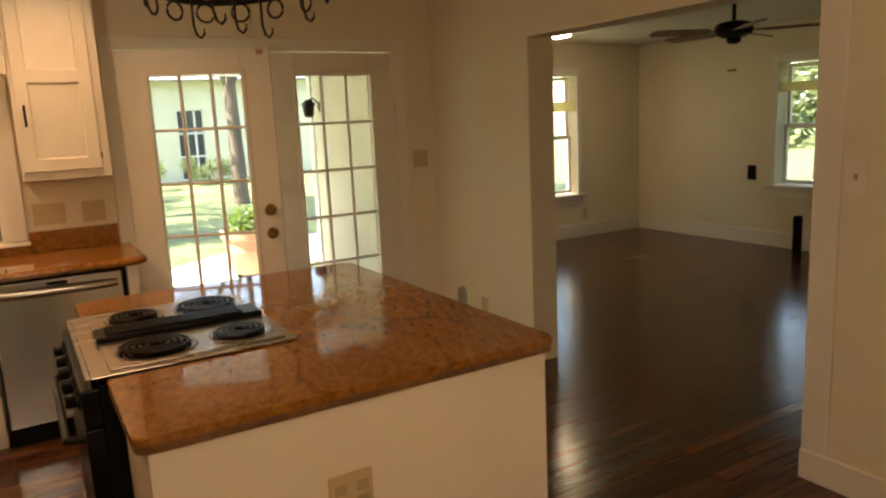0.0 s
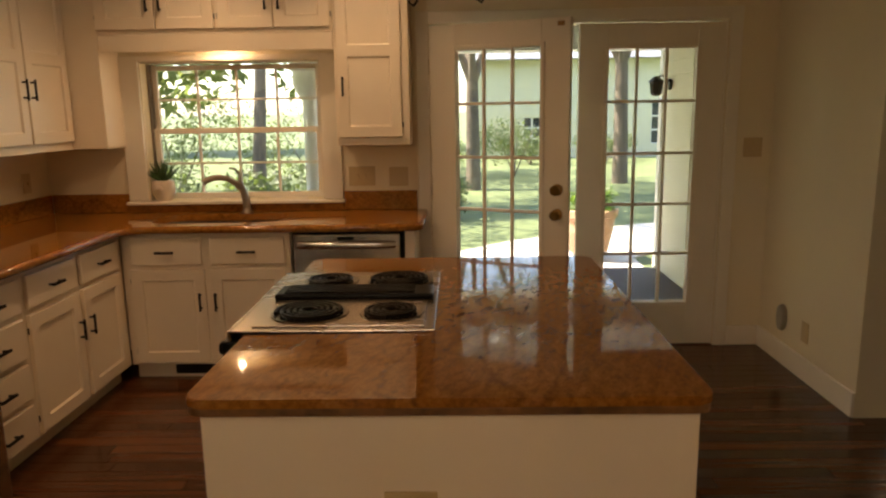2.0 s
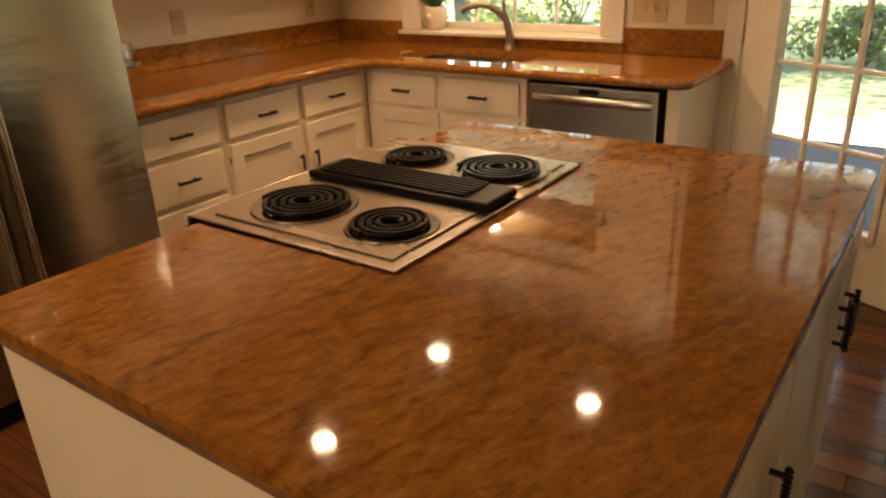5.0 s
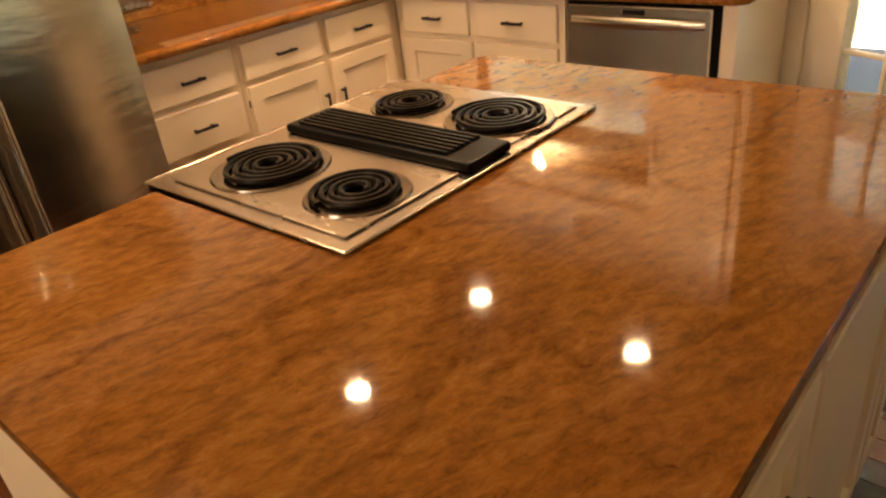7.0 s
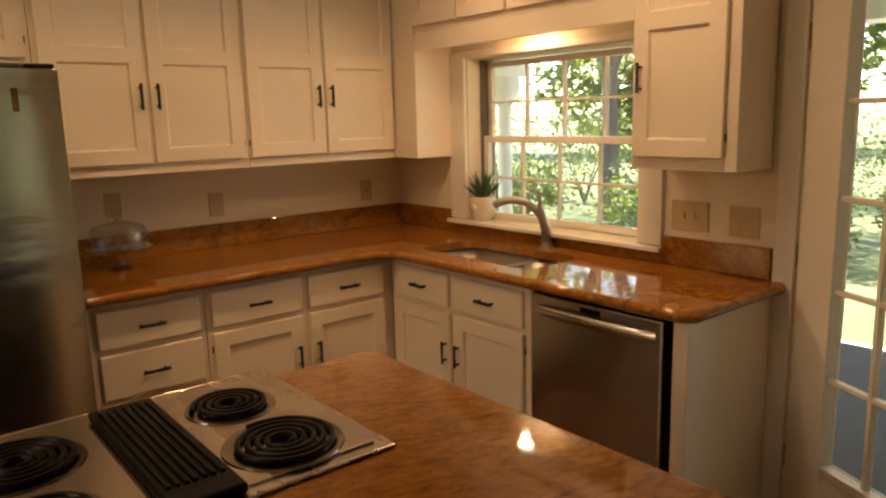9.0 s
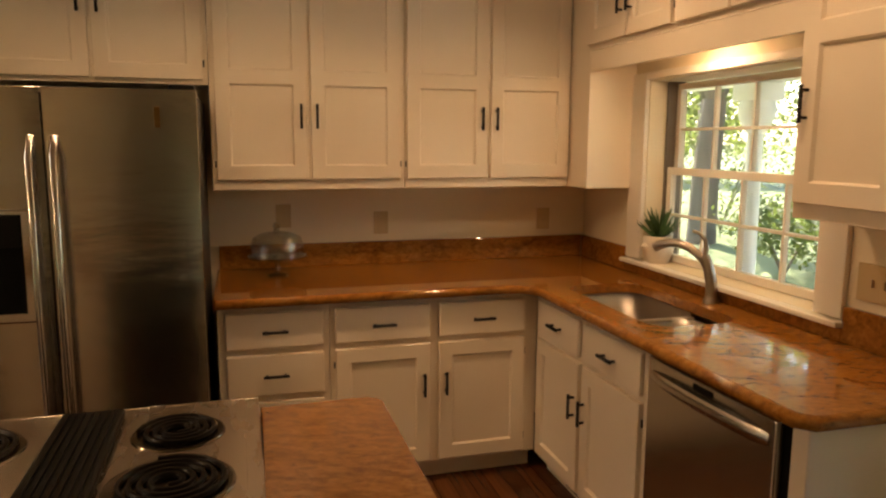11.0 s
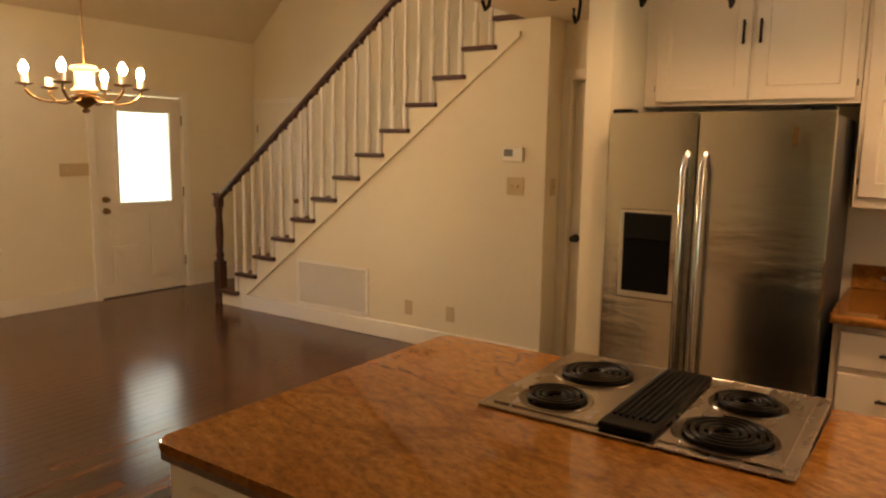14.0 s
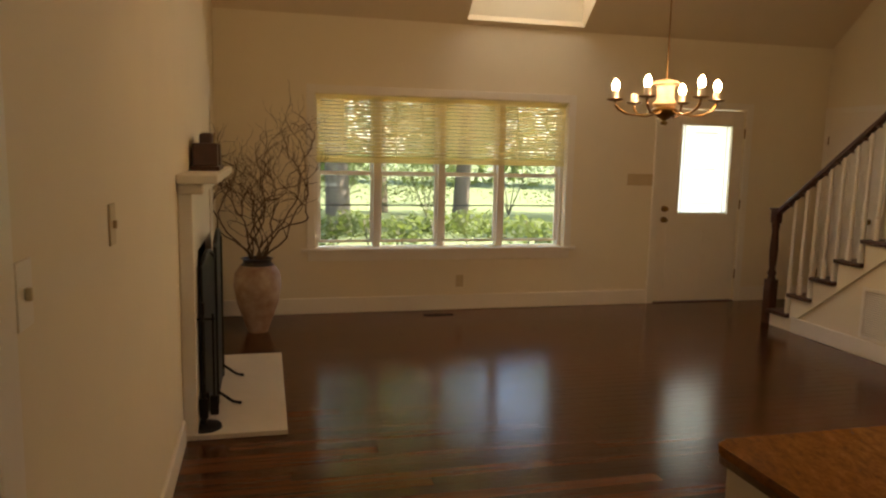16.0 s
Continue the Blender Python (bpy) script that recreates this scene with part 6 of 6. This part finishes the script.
for x, y, r, h in ((4.2, 23.5, 1.3, 1.0), (6.6, 24.0, 1.2, 0.9), (1.4, 22.5, 1.4, 1.3), (-0.8, 11.2, 0.9, 1.0), (0.5, 12.0, 0.9, 0.9), (-2.6, 10.8, 1.0, 1.2), (-4.5, 10.6, 1.1, 1.3), (1.6, 12.6, 0.7, 0.8), (3.4, 19.5, 0.9, 1.6), (-3.6, 15.5, 1.5, 2.2), (-1.2, 17.5, 1.6, 2.0), (-6.0, 14.0, 1.6, 2.4), (0.9, 18.5, 1.3, 1.5), (-9.0, 13.0, 1.8, 2.8)):
    shrub(x, y, r, h, "rounded green garden shrub")
for x, y, r, h in ((-5.5, -13.5, 1.8, 3.0), (-3.0, -14.5, 1.9, 3.4), (-0.6, -14.0, 1.8, 3.0), (1.6, -14.5, 1.9, 3.3), (3.8, -14.0, 1.8, 2.9), (6.2, -14.5, 1.9, 3.2)):
    shrub(x, y, r, h, "tall leafy garden shrub behind the hedge", 5200)
hg = thing("hedge", (1.0, -8.0, GZ - 0.02), "long low green hedge before the front porch", "hedge")
me = leaves([(x * 0.5 - 7.0, rnd.uniform(-0.3, 0.3), rnd.uniform(0.2, 0.42), 0.34) for x in range(28)], 9000, 0.055)
me.materials.append(LEAF2)
o = new("foliage", me)
o.parent = hg
bm = bm_new()
for k in range(24):
    tube(bm, [(-6.8 + k * 0.58, 0, 0), (-6.7 + k * 0.58, 0.05, 0.5)], 0.015, 5)
part("stems", bm, TRUNK, hg)

# far woods all round
fw = leaves([(34 * math.cos(a), 34 * math.sin(a), rnd.uniform(1.0, 9.0), rnd.uniform(2.2, 4.0)) for a in [i * 0.052 for i in range(121)] if not 0.88 < a < 1.58], 60000, 0.36)
fw.materials.append(LEAF)
tagged(new("far_woods", fw), "dense green woods in the distance", "woods", "", "stuff")

# pale house across the lawn
HX0, HX1, HY = 2.7, 15.0, 26.3
hs = thing("house", (8.5, 28.0, GZ), "pale yellow house with a grey roof across the lawn", "house")
put = placed(hs)
wins = ((4.25, 5.15, 0.15, 1.25), (6.1, 6.95, -0.1, 2.2), (8.6, 9.5, 0.3, 1.7))
put("wall", wall_mesh("y", HY, HY + 0.25, HX0, HX1, GZ - 0.05, 3.3, wins), SIDING)
put("wall", wall_mesh("x", HX0, HX0 + 0.25, HY + 0.25, 32.0, GZ - 0.05, 3.3), SIDING)
bm = bm_new()
a = [bm.verts.new((x, y, z)) for x in (HX0 - 0.4, HX1 + 0.4) for y, z in ((HY - 0.5, 3.15), (29.5, 5.6), (33.0, 3.15))]
for f in ((0, 1, 4, 3), (1, 2, 5, 4), (0, 1, 2), (3, 4, 5), (0, 2, 5, 3)):
    bm.faces.new([a[i] for i in f])
put("roof", bm, mat("grey_shingle", (0.20, 0.22, 0.26), 0.8, var=0.2, scale=4, bump=0.3))
DARKG = mat("dark_window_pane", (0.05, 0.06, 0.07), 0.08, var=0.1)
for x0, x1, z0, z1 in wins:
    bm = bm_new()
    box(bm, x0, x1, HY + 0.1, HY + 0.12, z0, z1)
    w = put("window", bm, DARKG)
    bm = bm_new()
    for q in range(4):
        x = x0 + (x1 - x0) * q / 3
        box(bm, x - 0.03, x + 0.03, HY + 0.06, HY + 0.099, z0, z1)
    for q in range(4):
        z = z0 + (z1 - z0) * q / 3
        box(bm, x0, x1, HY + 0.055, HY + 0.098, z - 0.03, z + 0.03)
    put("window_frame", bm, OUTW, w)

# large terracotta pot by the path
tp = thing("garden_pot", (3.40, 9.2, GZ), "large ribbed terracotta garden pot on the patio", "pot")
bm = bm_new()
lathe(bm, ((0.19, 0.06), (0.21, 0.08), (0.26, 0.30), (0.265, 0.31), (0.262, 0.33), (0.285, 0.46), (0.31, 0.47), (0.315, 0.55), (0.29, 0.56), (0.27, 0.50)), 32)
part("body", bm, mat("terracotta", (0.50, 0.29, 0.18), 0.75, var=0.15, scale=9, bump=0.15), tp, smooth=True)
for a in (0.5, 2.6, 4.7):
    bm = bm_new()
    box(bm, 0.15 * math.cos(a) - 0.03, 0.15 * math.cos(a) + 0.03, 0.15 * math.sin(a) - 0.03, 0.15 * math.sin(a) + 0.03, 0.0, 0.0595, 0.006)
    part("foot", bm, IRON, tp)
gp = thing("potted_plant", (3.40, 9.2, GZ + 0.50), "light green bushy plant in a garden pot", "plant")
me = leaves([(rnd.uniform(-0.16, 0.16), rnd.uniform(-0.16, 0.16), rnd.uniform(0.05, 0.28), 0.13) for _ in range(12)], 900, 0.045)
me.materials.append(leaf_mat("pot_plant_leaves", (0.10, 0.18, 0.04)))
o = new("foliage", me)
o.parent = gp
bm = bm_new()
for k in range(6):
    tube(bm, [(0, 0, -0.05), (0.1 * math.cos(k), 0.1 * math.sin(k), 0.25)], 0.008, 5)
part("stems", bm, TRUNK, gp)

# ---- oak floor strips ----
rnd = random.Random(21)
floor_ob = bpy.data.objects["floor"]
PW = 0.083
meshes = []
for L in (1.2, 1.7, 2.2):
    bm = bm_new()
    e = 0.0012
    lo = [bm.verts.new(c) for c in ((0, 0, -0.014), (L - 0.001, 0, -0.014), (L - 0.001, PW - 0.0008, -0.014), (0, PW - 0.0008, -0.014))]
    mid = [bm.verts.new((v.co.x, v.co.y, -e)) for v in lo]
    hi = [bm.verts.new((v.co.x + (e if i in (0, 3) else -e), v.co.y + (e if i in (0, 1) else -e), 0.0)) for i, v in enumerate(lo)]
    for p, q in ((lo, mid), (mid, hi)):
        for i in range(4):
            bm.faces.new((p[i], p[(i + 1) % 4], q[(i + 1) % 4], q[i]))
    bm.faces.new(hi)
    bmesh.ops.recalc_face_normals(bm, faces=bm.faces)
    me = bpy.data.meshes.new("plank")
    bm.to_mesh(me)
    bm.free()
    me.materials.append(FLOOR)
    meshes.append((L, me))
V, Fc = [], []
count = 0
y = YF
while y < R2Y - 0.01:
    x0, x1 = (XW if y < 2.75 else XK - 0.1 if y < YN else XE), (R2X if y > R2Y0 else XE2)
    y1 = R2Y
    for _ in (0,):
        x = x0 - rnd.uniform(0, 1.0)
        while x < x1:
            L, me = meshes[rnd.randrange(3)]
            near = -1.0 < x + L / 2 < 3.9 and -1.2 < y < 4.2
            inside = x >= x0 and x + L <= x1
            if near and inside and count < 300:
                o = new("plank", me)
                o.location = (x, y, 0)
                o.parent = floor_ob
                count += 1
            else:
                a, c = max(x, x0), min(x + L, x1) - 0.001
                d = min(y + PW, y1) - 0.0008
                if c - a > 0.02:
                    b = len(V)
                    e = 0.0012
                    V += [(a, y, -0.014), (c, y, -0.014), (c, d, -0.014), (a, d, -0.014), (a + e, y + e, 0), (c - e, y + e, 0), (c - e, d - e, 0), (a + e, d - e, 0)]
                    Fc += [(b, b + 1, b + 5, b + 4), (b + 1, b + 2, b + 6, b + 5), (b + 2, b + 3, b + 7, b + 6), (b + 3, b, b + 4, b + 7), (b + 4, b + 5, b + 6, b + 7)]
            x += L
    y += PW
me = bpy.data.meshes.new("planks")
me.from_pydata(V, [], Fc)
me.materials.append(FLOOR)
o = new("planks", me)
o.parent = floor_ob
tagged(o, "dark stained oak strips", "", "", "stuff")
